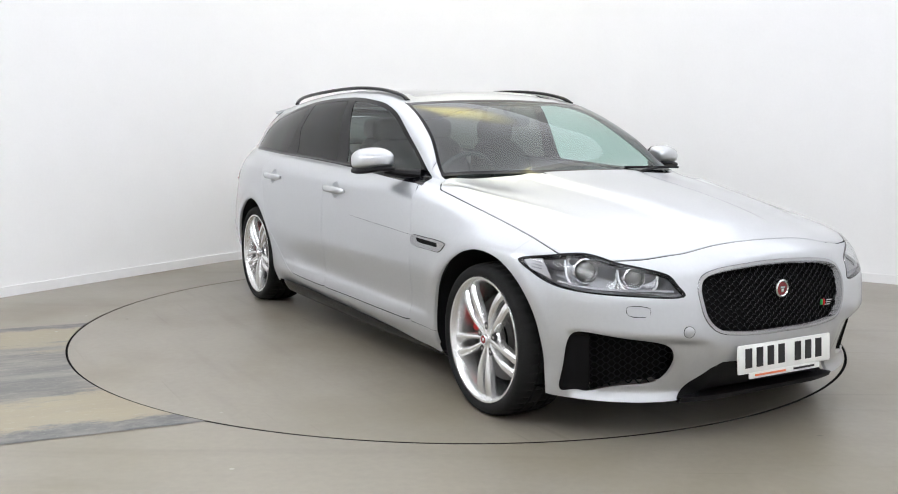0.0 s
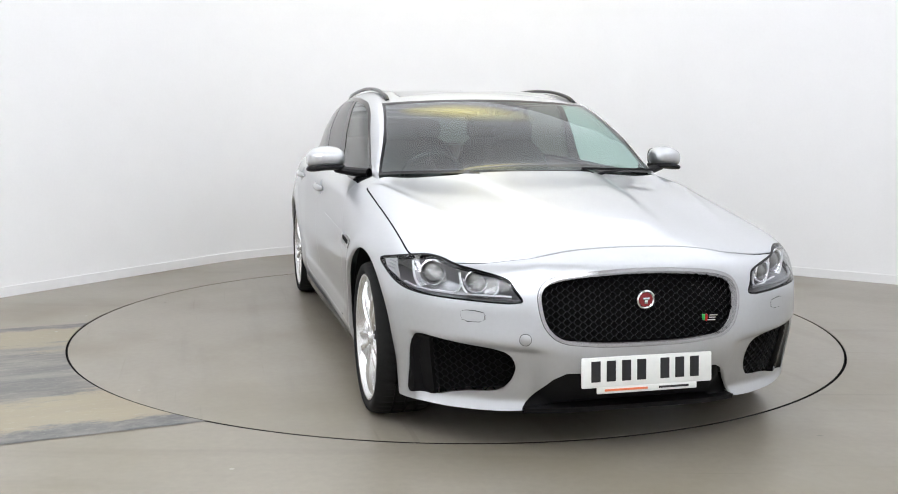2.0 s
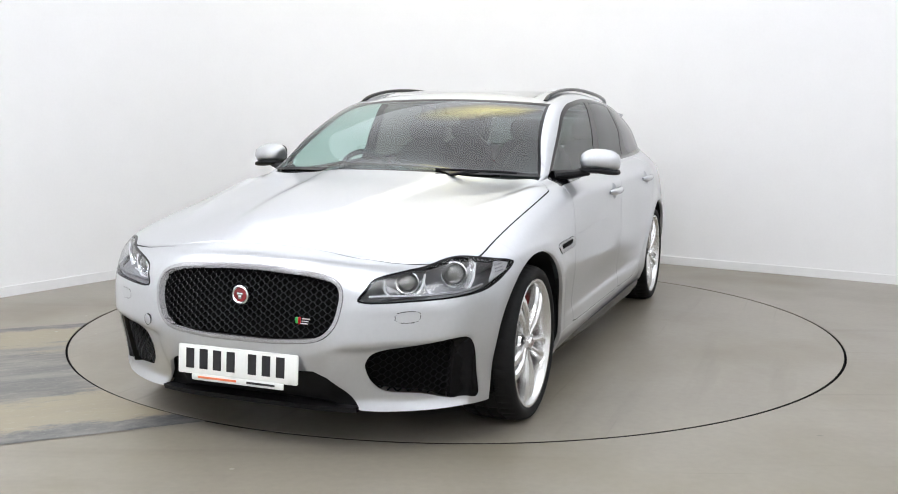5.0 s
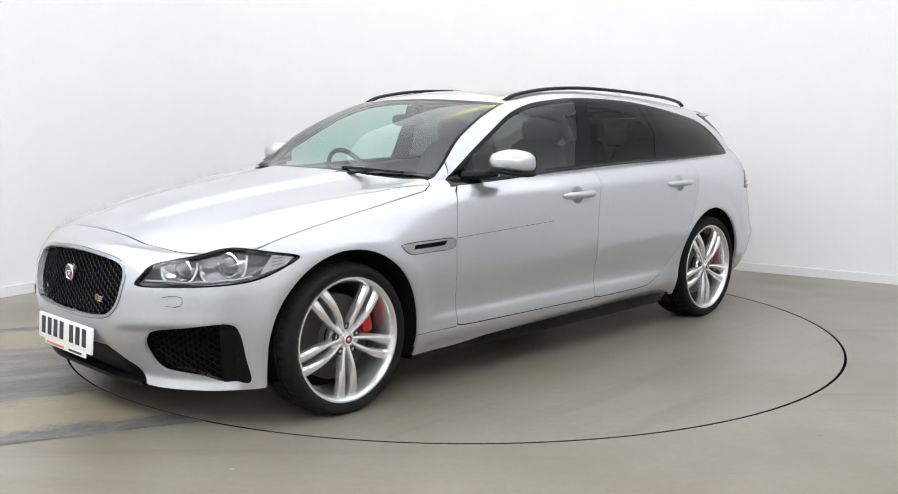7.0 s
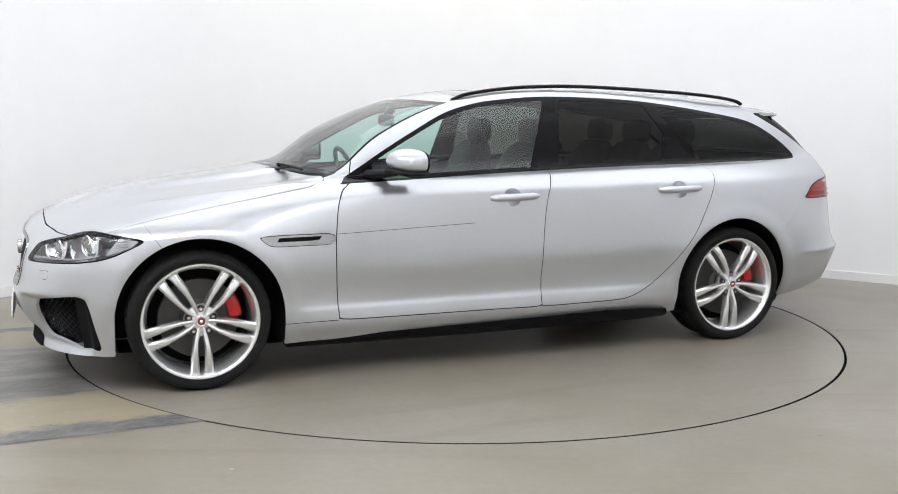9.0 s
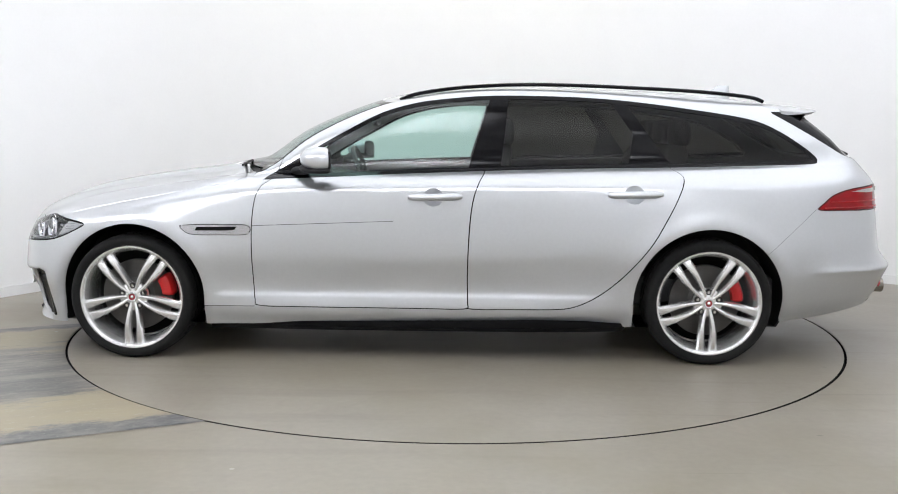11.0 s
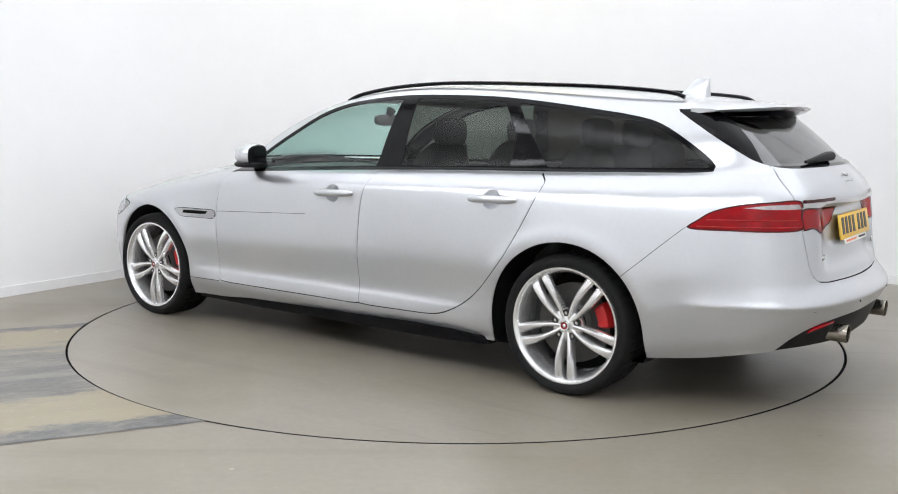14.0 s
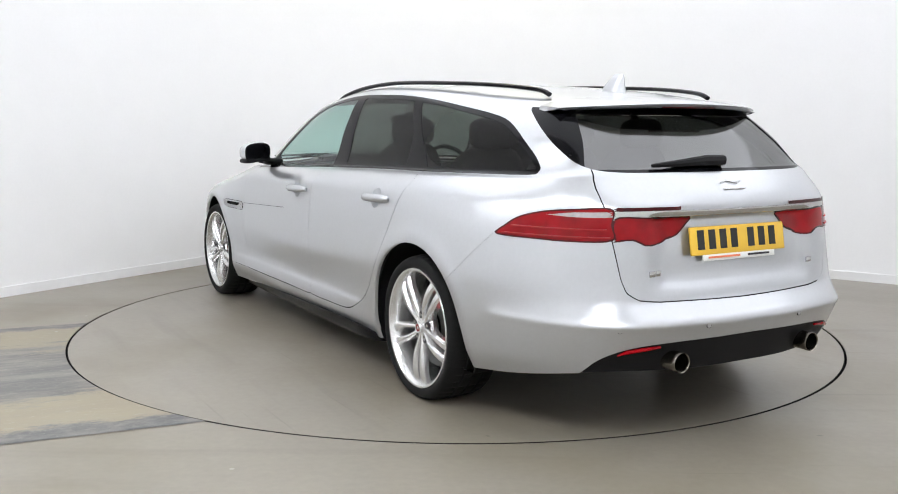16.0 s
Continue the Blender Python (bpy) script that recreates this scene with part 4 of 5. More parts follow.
# front splitter and side skirts
bm = bmesh.new()
n = 28
top, bot, back = [], [], []
for i in range(n + 1):
    y = -.43 + .86 * i / n
    x = 2.225 - .25 * max(0, abs(y) - .25) ** 1.6 * 2
    top.append(bm.verts.new((x - .02, y, .180)))
    bot.append(bm.verts.new((x - .03, y, .160)))
    back.append(bm.verts.new((x - .30, y, .162)))
for i in range(n):
    bm.faces.new((top[i], top[i + 1], bot[i + 1], bot[i]))
    bm.faces.new((bot[i], bot[i + 1], back[i + 1], back[i]))
    bm.faces.new((top[i], back[i], back[i + 1], top[i + 1]))
part("splitter", bm, PLASTIC, car, "black front splitter")
for s in (1, -1):
    bm = bmesh.new()
    pts = [(1.08, .184, .862, .012), (.5, .182, .882, .022), (-.2, .184, .895, .034), (-.6, .187, .903, .042), (-.85, .190, .905, .036), (-1.02, .194, .893, .018), (-1.06, .196, .87, .010)]
    prev = None
    for x, z, y, up in pts:
        r = [bm.verts.new(p) for p in ((x, s * (y - .09), z + .02), (x, s * (y + up * .22), z + up), (x, s * (y + .006), z), (x, s * (y - .012), z - .028), (x, s * (y - .10), z - .03))]
        if prev:
            for k in range(5):
                bm.faces.new((prev[k], prev[(k + 1) % 5], r[(k + 1) % 5], r[k]))
        else:
            bm.faces.new(r)
        prev = r
    bm.faces.new(prev)
    part("side_skirt", bm, TRIM, car, "gloss black side skirt")

# underbody and wheel housings
bm = bmesh.new()
box(bm, (0, 0, .24), (2.15, 1.66, .10), .02)
box(bm, (1.48, 0, .27), (.90, 1.14, .16), .03)
box(bm, (1.95, 0, .235), (.4, .7, .11), .03)
box(bm, (-1.70, 0, .32), (1.08, 1.14, .16), .03)
box(bm, (1.45, 0, .48), (.85, 1.14, .30), .02)
box(bm, (-1.70, 0, .53), (1.05, 1.10, .38), .02)
part("underbody", bm, PLASTIC, car, "black underbody")
for xc, zc in ((1.475, .325), (-1.475, .32)):
    for s in (1, -1):
        bm = bmesh.new()
        prev = None
        for k in range(-6, 31):
            a = math.pi * k / 24
            r = .392
            x, z = xc + r * math.cos(a), zc + r * math.sin(a)
            z = max(z, .19)
            cur = [bm.verts.new((x, s * yy, z)) for yy in (.56, .902)] + [bm.verts.new((xc + (r + .01) * math.cos(a), s * yy, max(z, .19))) for yy in (.902, .56)]
            if prev:
                for q in range(4):
                    bm.faces.new((prev[q], prev[(q + 1) % 4], cur[(q + 1) % 4], cur[q]))
            prev = cur
        for v in bm.verts:
            lim = skin_y(xc + (v.co.x - xc) * 1.04, max(.2, zc + (v.co.z - zc) * 1.04)) - .008
            if abs(v.co.y) > .7:
                v.co.y = s * min(abs(v.co.y), lim)
        part("wheel_housing", bm, PLASTIC, car)

# ---- wheels ----
WZ = .320


def wheel(s):
    """One wheel with its outer face towards local +y; s tells which way the caliper lies."""
    bm = bmesh.new()
    revolve(bm, [(.246, -.23), (.262, -.236), (.258, -.225), (.236, -.20), (.230, -.10), (.236, -.055), (.243, -.022), (.252, -.004), (.258, .002), (.266, .003), (.269, -.003), (.266, -.012)], 96)
    w = part("wheel", bm, ALLOY, car, "silver twin-spoke alloy wheel with low tyre")
    bm = bmesh.new()
    prof = [(.263, -.012), (.270, .000), (.283, .008), (.297, .010), (.309, .004), (.317, -.010), (.3225, -.030), (.3245, -.048), (.3250, -.066), (.3185, -.069), (.3185, -.076), (.3255, -.079), (.3258, -.115), (.319, -.118), (.319, -.127), (.3258, -.130), (.3255, -.166), (.3185, -.169), (.3185, -.176), (.325, -.179), (.3235, -.21), (.316, -.232), (.30, -.244), (.262, -.236)]
    revolve(bm, prof, 192)
    for v in bm.verts:
        r = math.hypot(v.co.x, v.co.z)
        k = round(math.atan2(v.co.z, v.co.x) / (2 * math.pi) * 192)
        if r > .3195 and k % 4 == 0 and (v.co.y > -.067 or v.co.y < -.178 or k % 8 == 0):
            f = (r - .0055) / r
            v.co.x *= f
            v.co.z *= f
        v.co.z = max(v.co.z, -WZ + .0008)
    part("tyre", bm, RUBBER, w, "black low-profile tyre", angle=40)
    sec = lambda wd, dp: [(-wd, -dp), (-wd, -.35 * dp), (-.55 * wd, -.05 * dp), (0, 0), (.55 * wd, -.05 * dp), (wd, -.35 * dp), (wd, -dp)]
    for k in range(5):
        a = radians(-90 + 72 * k)
        er, et = Vector((math.cos(a), 0, math.sin(a))), Vector((-math.sin(a), 0, math.cos(a)))
        bm = bmesh.new()
        for side_ in (1, -1):
            prev = None
            for r, o, wd, yy, dp in ((.030, .008, .0125, -.020, .040), (.060, .0165, .0125, -.016, .042), (.095, .0240, .0130, -.008, .042), (.130, .0285, .0145, -.003, .040), (.165, .0310, .0170, -.002, .036), (.205, .0315, .0190, -.004, .034), (.235, .0310, .0210, -.010, .034), (.250, .0310, .0225, -.018, .034)):
                cur = [bm.verts.new(er * r + et * (side_ * o + u) + Vector((0, yy + d, 0))) for u, d in sec(wd, dp)]
                if prev:
                    for q in range(6):
                        bm.faces.new((prev[q], prev[q + 1], cur[q + 1], cur[q]))
                prev = cur
        part("spoke", bm, ALLOY, w, angle=28)
    bm = bmesh.new()
    revolve(bm, [(0, -.020), (.030, -.020), (.050, -.024), (.072, -.031), (.078, -.045), (.070, -.075)], 40)
    part("hub", bm, ALLOY, w)
    bm = bmesh.new()
    revolve(bm, [(0, -.006), (.0165, -.006), (.0175, -.009), (.0175, -.022)], 24)
    cap = part("centre_cap", bm, BADGERED, w, "dark red centre cap")
    bm = bmesh.new()
    revolve(bm, [(0, -.0045), (.006, -.0045), (.0085, -.006), (.0085, -.008)], 7)
    part("emblem", bm, ALLOY, w, "plain silver relief")
    bm = bmesh.new()
    revolve(bm, [(.0172, -.012), (.0172, -.0055), (.0215, -.004), (.0245, -.008), (.025, -.022)], 24)
    part("cap_ring", bm, ALLOY, w)
    for k in range(5):
        a = radians(90 + 72 * k)
        bm = bmesh.new()
        m = at(.0575 * math.cos(a), 0, .0575 * math.sin(a))
        revolve(bm, [(0, -.020), (.0065, -.020), (.008, -.024), (.009, -.04)], 12, m)
        part("wheel_nut", bm, CHROME, w)
        # dark ring on the hub in place of a shaded recess
        bm = bmesh.new()
        revolve(bm, [(.009, -.028), (.0095, -.0218), (.0165, -.0218), (.0175, -.032)], 16, m)
        part("nut_recess", bm, NUT_SHADE, w)
    bm = bmesh.new()
    revolve(bm, [(.07, -.085), (.09, -.100), (.182, -.100), (.184, -.104), (.184, -.128), (.09, -.128)], 48)
    part("brake_disc", bm, DISC, w, "dark steel brake disc")
    bm = bmesh.new()
    revolve(bm, [(.0, -.15), (.21, -.16), (.228, -.17), (.228, -.19), (0, -.19)], 32)
    part("back_plate", bm, GAP, w)
    bm = bmesh.new()
    prev = None
    for k in range(13):
        a = radians(0 + 36 * k / 12)
        g = .006 if k in (0, 12) else 0
        cur = [bm.verts.new((s * -r * math.cos(a), y, r * math.sin(a))) for r, y in ((.132 + g, -.088), (.137 + g, -.072 - g), (.165, -.064 - g), (.186 - g, -.070 - g), (.196 - g, -.088), (.196 - g, -.14), (.132 + g, -.14))]
        if prev:
            for q in range(7):
                bm.faces.new((prev[q], prev[(q + 1) % 7], cur[(q + 1) % 7], cur[q]))
        else:
            bm.faces.new(cur)
        prev = cur
    bm.faces.new(prev)
    part("brake_caliper", bm, CALIPER, w, "red brake caliper")
    return w


FACE = .905
left = wheel(1)
left.matrix_basis = pose(1.48, FACE, WZ)
copy_thing(left, pose(-1.48, FACE, WZ, 0, 0, 0))
right = wheel(-1)
right.matrix_basis = pose(1.48, -FACE, WZ, 0, 0, 180)
copy_thing(right, pose(-1.48, -FACE, WZ, 0, 0, 180))


# ---- mirrors, handles, rails, fin, spoiler ----
def puff(bm, centre, half, e=.75, keep=None, n=20, tilt=None):
    """A rounded block: a ball pulled towards a box."""
    f = lambda t: math.copysign(abs(t) ** e, t)
    rows = []
    for i in range(n + 1):
        a = -math.pi / 2 + math.pi * i / n
        row = []
        for j in range(2 * n):
            b = math.pi * j / n
            p = Vector((half[0] * f(math.cos(a)) * f(math.cos(b)), half[1] * f(math.cos(a)) * f(math.sin(b)), half[2] * f(math.sin(a))))
            if keep:
                p = keep(p)
            row.append(bm.verts.new(Vector(centre) + p))
        rows.append(row)
    for r, q in zip(rows, rows[1:]):
        for j in range(2 * n):
            k = (j + 1) % (2 * n)
            bm.faces.new((r[j], r[k], q[k], q[j]))
    bmesh.ops.remove_doubles(bm, verts=bm.verts, dist=1e-5)
    return bm


for s in (1, -1):
    def cap_shape(p):
        x = max(p.x, -.062)
        g = 1 - .28 * max(0, x / .10)
        return Vector((x - .25 * p.y * 1.0, s * p.y * 1.0, max(p.z, -.052) * g - .10 * max(0, p.y)))

    bm = bmesh.new()
    puff(bm, (.505, s * .952, 1.042), (.084, .094, .058), .72, cap_shape)
    mir = part("door_mirror", bm, PAINT, car, "silver door mirror with a black base")

    def base_shape(p):
        q = cap_shape(p)
        return Vector((q.x, q.y, max(-.035, min(q.z, .02)) - .05 * max(0, p.y)))

    bm = bmesh.new()
    puff(bm, (.506, s * .950, .996), (.090, .096, .020), .7, base_shape)
    part("mirror_base", bm, PLASTIC, mir, "black mirror base")
    bm = bmesh.new()
    tube(bm, [(.545, s * .90, .985), (.595, s * .83, .975), (.635, s * .752, .968)], [.030, .036, .042], 10, .62)
    part("mirror_arm", bm, PLASTIC, mir, "black mirror foot")
    # gloss black stands for the dark reflection in the glass and the black rim
    bm = bmesh.new()
    puff(bm, (.450, s * .952, 1.041), (.012, .086, .052), .6, lambda p: Vector((p.x - .25 * p.y, s * p.y, p.z - .10 * max(0, p.y))))
    part("mirror_glass", bm, TRIM, mir, "mirror glass coloured black for its dark reflection")
    for xc, zc in ((-.085, .852), (-1.09, .872)):
        bm = bmesh.new()
        y = skin_y(xc, zc)
        pts = [(xc + .135 - .27 * i / 12, s * (skin_y(xc + .135 - .27 * i / 12, zc) + .004 + .022 * math.sin(math.pi * i / 12) ** .5), zc + .003 * (i / 6 - 1)) for i in range(13)]
        tube(bm, pts, [.010, .016] + [.0185] * 9 + [.016, .010], 12, .8, up=(0, 1, 0))
        part("door_handle", bm, PAINT, car, "silver pull handle")
    rail = [(.12, .555, 1.345), (.06, .553, 1.370), (-.04, .552, 1.391), (-.23, .552, 1.415), (-.53, .552, 1.430), (-.83, .55, 1.427), (-1.13, .543, 1.416), (-1.43, .522, 1.402), (-1.66, .492, 1.384), (-1.79, .466, 1.366), (-1.83, .46, 1.350)]
    cr = catmull(np.vstack([rail[0], rail, rail[-1]]), [5] * (len(rail) + 1))
    cr = cr[5:-5]
    bm = bmesh.new()
    tube(bm, [(p[0], s * p[1], p[2] - .004) for p in cr], [.014] * len(cr), 10, .75)
    part("roof_rail", bm, TRIM, car, "gloss black roof rail")

# fin
bm = bmesh.new()
prev = None
for k in range(9):
    f = k / 8
    z = 1.352 + .096 * f
    x1, x0 = -1.775 + .010 * f, -1.61 - .09 * f ** 1.5
    w = .034 * (1 - f) ** .7 + .006
    cur = []
    for i in range(12):
        a = 2 * math.pi * i / 12
        cur.append(bm.verts.new(((x0 + x1) / 2 + (x0 - x1) / 2 * math.cos(a), w * math.sin(a), z)))
    if prev:
        for i in range(12):
            bm.faces.new((prev[i], prev[(i + 1) % 12], cur[(i + 1) % 12], cur[i]))
    prev = cur
bm.faces.new(prev)
part("aerial_fin", bm, PAINT, car, "silver shark fin aerial")

# spoiler
bm = bmesh.new()
prev = None
n = 36
under = []
for i in range(n + 1):
    y = -.560 + 1.12 * i / n
    k = abs(y) / .560
    tip = -2.205 + .185 * k ** 3
    lead = -1.90
    end = 1 - k ** 6
    zt = 1.312 - .021 * k ** 2
    zl = skin_z(lead, min(abs(y), .545)) - .001
    cur = [bm.verts.new(p) for p in ((lead, y, zl), ((lead + tip) / 2, y, (zl + zt) / 2 + .004 * end), (tip + .012, y, zt + .001), (tip, y, zt - .004), (tip + .02, y, zt - .006 - .010 * end), (-2.06 + .03 * k, y, zt - .008 - .026 * end), (lead, y, zl - .025))]
    if prev:
        for q in range(7):
            bm.faces.new((prev[q], prev[(q + 1) % 7], cur[(q + 1) % 7], cur[q]))
    else:
        bm.faces.new(cur)
    prev = cur
    under.append((tip + .024, y, zt - .010 - .010 * end, lead, zl, end))
bm.faces.new(prev)
part("roof_spoiler", bm, PAINT, car, "silver roof spoiler over the rear window", angle=40)
bm = bmesh.new()
prev = None
for xt, y, zu, xl, zl, end in under:
    cur = [bm.verts.new(p) for p in ((xt, y, zu), (-2.06 + .03 * abs(y) / .560, y, zu - .028 * end), (xl - .01, y, zl - .03), (xl, y, zl - .022))]
    if prev:
        for q in range(3):
            bm.faces.new((prev[q], prev[q + 1], cur[q + 1], cur[q]))
    prev = cur
part("spoiler_underside", bm, TRIM, car, "gloss black underside of the spoiler")
bm = bmesh.new()
box(bm, (-2.182, 0, 1.294), (.008, .30, .008), .002)
part("brake_light", bm, DARKRED, car, "slim high brake light")

# exhausts
for s in (1, -1):
    bm = bmesh.new()
    revolve(bm, [(.032, -.20), (.036, -.20), (.039, -.02), (.040, .0), (.0385, .003), (.036, 0), (.0345, -.02), (.032, -.20)], 28, at(-2.565, s * .362, .338) @ Matrix.Rotation(radians(90), 4, "Z"))
    ex = part("exhaust_pipe", bm, SOOTY, car, "browned steel round exhaust tailpipe")
    # black disc that closes the pipe inside
    bm = bmesh.new()
    revolve(bm, [(0, -.09), (.035, -.09), (.035, -.10), (0, -.10)], 20, at(-2.565, s * .362, .338) @ Matrix.Rotation(radians(90), 4, "Z"))
    part("pipe_stop", bm, GAP, ex)
    bm = bmesh.new()
    pts = [(skin_x(y, z, False) - .004, s * y, z) for y, z in ((.585, .368), (.555, .380), (.50, .389), (.43, .396))]
    tube(bm, pts, [.003, .008, .008, .005], 8)
    part("reflector", bm, REDLENS, car, "red rear reflector")

# headlights inside
BOWL_OUTER = [(-1.97, .42), (-2.3, -.33), (-1.95, -1.35), (-.5, -1.38), (.87, -1.25), (1.42, -.5), (1.55, .3), (1.6, .8)]
BOWL_INNER = [(-2.0, .2), (-1.95, -.7), (-1.4, -1.2), (-.3, -1.2), (.73, -1.08), (1.3, -.3), (1.45, .3), (1.5, .7)]
MARKER = mat("pale lamp plastic", (0.42, 0.42, 0.43), 0.3, 0.3, scale=60, vary=0.08)


def lamp_place(s):
    v = SKIN_V[(SKIN_V[:, 0] > 1.6) & (SKIN_V[:, 2] > .54) & (SKIN_V[:, 2] < .8) & (SKIN_V[:, 1] > .4)]

    def f(q, z, deep):
        d = (.707 * (v[:, 1] - v[:, 0]) - q) ** 2 + (v[:, 2] - z) ** 2
        i = np.argsort(d)[:12]
        w = np.exp(-d[i] / .012 ** 2)[:, None]
        p = (v[i] * w).sum(0) / w.sum()
        return (p[0] - .7 * deep, s * (p[1] - .7 * deep), z)
    return f


hv, hn, ht = skin.take("headlight")
for ob, s in zip(heads, (1, -1)):
    m = np.array((1, s, 1))
    f = ht if s > 0 else ht[:, ::-1]
    push = .02 + .085 * sm(0, .03, hl(np.stack([.707 * (hv[:, 1] - hv[:, 0]), hv[:, 2]], 1)))
    link_mesh("lamp_housing", (hv - hn * push[:, None] * .8) * m, f, HLAMP, ob, "dark lamp housing")
    for (x, y, z), r in (((1.945, .728, .666), .050), ((2.066, .592, .645), .043)):
        d = Vector((.90, .43 * s, 0)).normalized()
        rot = Vector((0, 1, 0)).rotation_difference(d).to_matrix().to_4x4()
        mm = at(x, s * y, z) @ rot
        bm = bmesh.new()
        revolve(bm, [(r * .80, -.03), (r * .82, .0), (r * .9, .008), (r, .004), (r * 1.02, -.01), (r * 1.02, -.04)], 32, mm)
        part("lamp_ring", bm, HLCHROME, ob, "bright lamp ring")
        # squared bowl, longer towards the middle of the car, with a bright guide along its lower edge
        face_n = Vector((.82, .57 * s, 0)).normalized()
        out_u = Vector((-.57, .82 * s, 0)).normalized()
        up_w = Vector((0, 0, 1))
        low = BOWL_OUTER if r > .045 else BOWL_INNER
        lip = smoothed(low + [(1.25, 1.15), (.4, 1.3), (-.7, 1.15), (-1.6, .85)], 4).tolist()
        c0 = Vector((x, s * y, z))
        bm = bmesh.new()
        rings = []
        for f, dep in ((1.0, .004), (.96, -.006), (.80, -.022), (.62, -.030)):
            ring = []
            for u, w in lip:
                k = max(f, 1.02 / max(math.hypot(u, w), 1.02)) if f < .9 else f
                ring.append(bm.verts.new(c0 + r * k * (u * out_u + w * up_w) + dep * face_n))
            rings.append(ring)
        for r0, r1 in zip(rings, rings[1:]):
            for k in range(len(lip)):
                j = (k + 1) % len(lip)
                bm.faces.new((r0[k], r0[j], r1[j], r1[k]))
        part("reflector_bowl", bm, HLCHROME, ob, "bright squared lamp reflector")
        run = catmull(np.array([(u, 0.001, w) for u, w in [low[0]] + low + [low[-1]]]), [5] * (len(low) + 1))[5:-5].tolist()
        bm = bmesh.new()
        tube(bm, [c0 + r * (p[0] * out_u + p[2] * up_w) + .006 * face_n for p in run], .0045, 6)
        part("light_guide", bm, DRL, ob, "white running light guide")
        bm = bmesh.new()
        revolve(bm, [(0, .012), (r * .3, .010), (r * .6, .003), (r * .8, -.012), (r * .82, -.02)], 24, mm)
        part("projector_lens", bm, PROJ, ob, "glassy projector lens")
    # ribbed side marker in the outer end of the lamp
    place = lamp_place(s)
    quad = [(-.733, .632), (-.640, .664), (-.612, .693), (-.690, .708)]
    bm = bmesh.new()
    grid = []
    for i in range(7):
        f = i / 6
        row = []
        for j in range(5):
            g = j / 4
            q = (1 - g) * ((1 - f) * quad[0][0] + f * quad[1][0]) + g * ((1 - f) * quad[3][0] + f * quad[2][0])
            zz = (1 - g) * ((1 - f) * quad[0][1] + f * quad[1][1]) + g * ((1 - f) * quad[3][1] + f * quad[2][1])
            row.append(bm.verts.new(place(q, zz, .012)))
        grid.append(row)
    for i in range(6):
        for j in range(4):
            bm.faces.new((grid[i][j], grid[i + 1][j], grid[i + 1][j + 1], grid[i][j + 1]))
    part("side_marker", bm, MARKER, ob, "pale grey side marker panel")
    for z0 in (.668, .680, .692):
        bm = bmesh.new()
        tube(bm, [place(q, z0 + (q + .68) * .10, .008) for q in (-.690, -.675, -.660, -.648)], .0022, 6)
        part("marker_fin", bm, HLAMP, ob)
    # bezel strip along the lower edge
    bm = bmesh.new()
    tube(bm, [place(q, zz, .016) for q, zz in ((-1.19, .600), (-1.10, .602), (-1.0, .603), (-.90, .608), (-.82, .616), (-.76, .628))], .006, 6)
    part("lamp_bezel", bm, HLAMP, ob)

# bars of light inside the tail lamps
for s in (1, -1):
    for z0, x_from, x_to in ((.835, .90, 1.27), (.806, .86, 1.28)):
        pts = []
        v = SKIN_V[(SKIN_V[:, 0] < -1.85) & (np.abs(SKIN_V[:, 2] - z0) < .06)]
        for k in range(14):
            q = x_from + (x_to - x_from) * k / 13
            dd = (.707 * (-v[:, 0] - v[:, 1]) - q) ** 2 + (v[:, 2] - z0) ** 2
            i = np.argsort(dd)[:12]
            w = np.exp(-dd[i] / .012 ** 2)[:, None]
            p = (v[i] * w).sum(0) / w.sum()
            pts.append((p[0] - .0035, s * (p[1] + .0035), z0))
        bm = bmesh.new()
        tube(bm, pts, .0035, 6)
        part("light_bar", bm, LAMPBAR, tails[0 if s > 0 else 1], "bright red light bar")

# round covers in the bumpers
for nm, y0, z0, rr, fore in (("tow_eye_cover", -.452, .452, .021, True), ("parking_sensor", .60, .47, .010, False), ("parking_sensor", .25, .475, .010, False), ("parking_sensor", -.25, .475, .010, False), ("parking_sensor", -.60, .47, .010, False)):
    sgn = 1 if fore else -1
    x0 = skin_x(y0, z0, fore)
    slope = (skin_x(abs(y0) + .05, z0, fore) - skin_x(abs(y0) - .05, z0, fore)) / .10 * (1 if y0 > 0 else -1)
    d = Vector((sgn, -slope * sgn, 0)).normalized()
    m = at(x0, y0, z0) @ Vector((0, 1, 0)).rotation_difference(d).to_matrix().to_4x4()
    bm = bmesh.new()
    revolve(bm, [(0, .0018), (rr * .9, .0015), (rr, .0), (rr, -.006)], 20, m)
    cover = part(nm, bm, PAINT, car)
    bm = bmesh.new()
    revolve(bm, [(rr * 1.0, -.006), (rr * 1.0, .0006), (rr * 1.04 + .0006, .0006), (rr * 1.04 + .0006, -.006)], 20, m)
    part("seam", bm, GAP, cover)

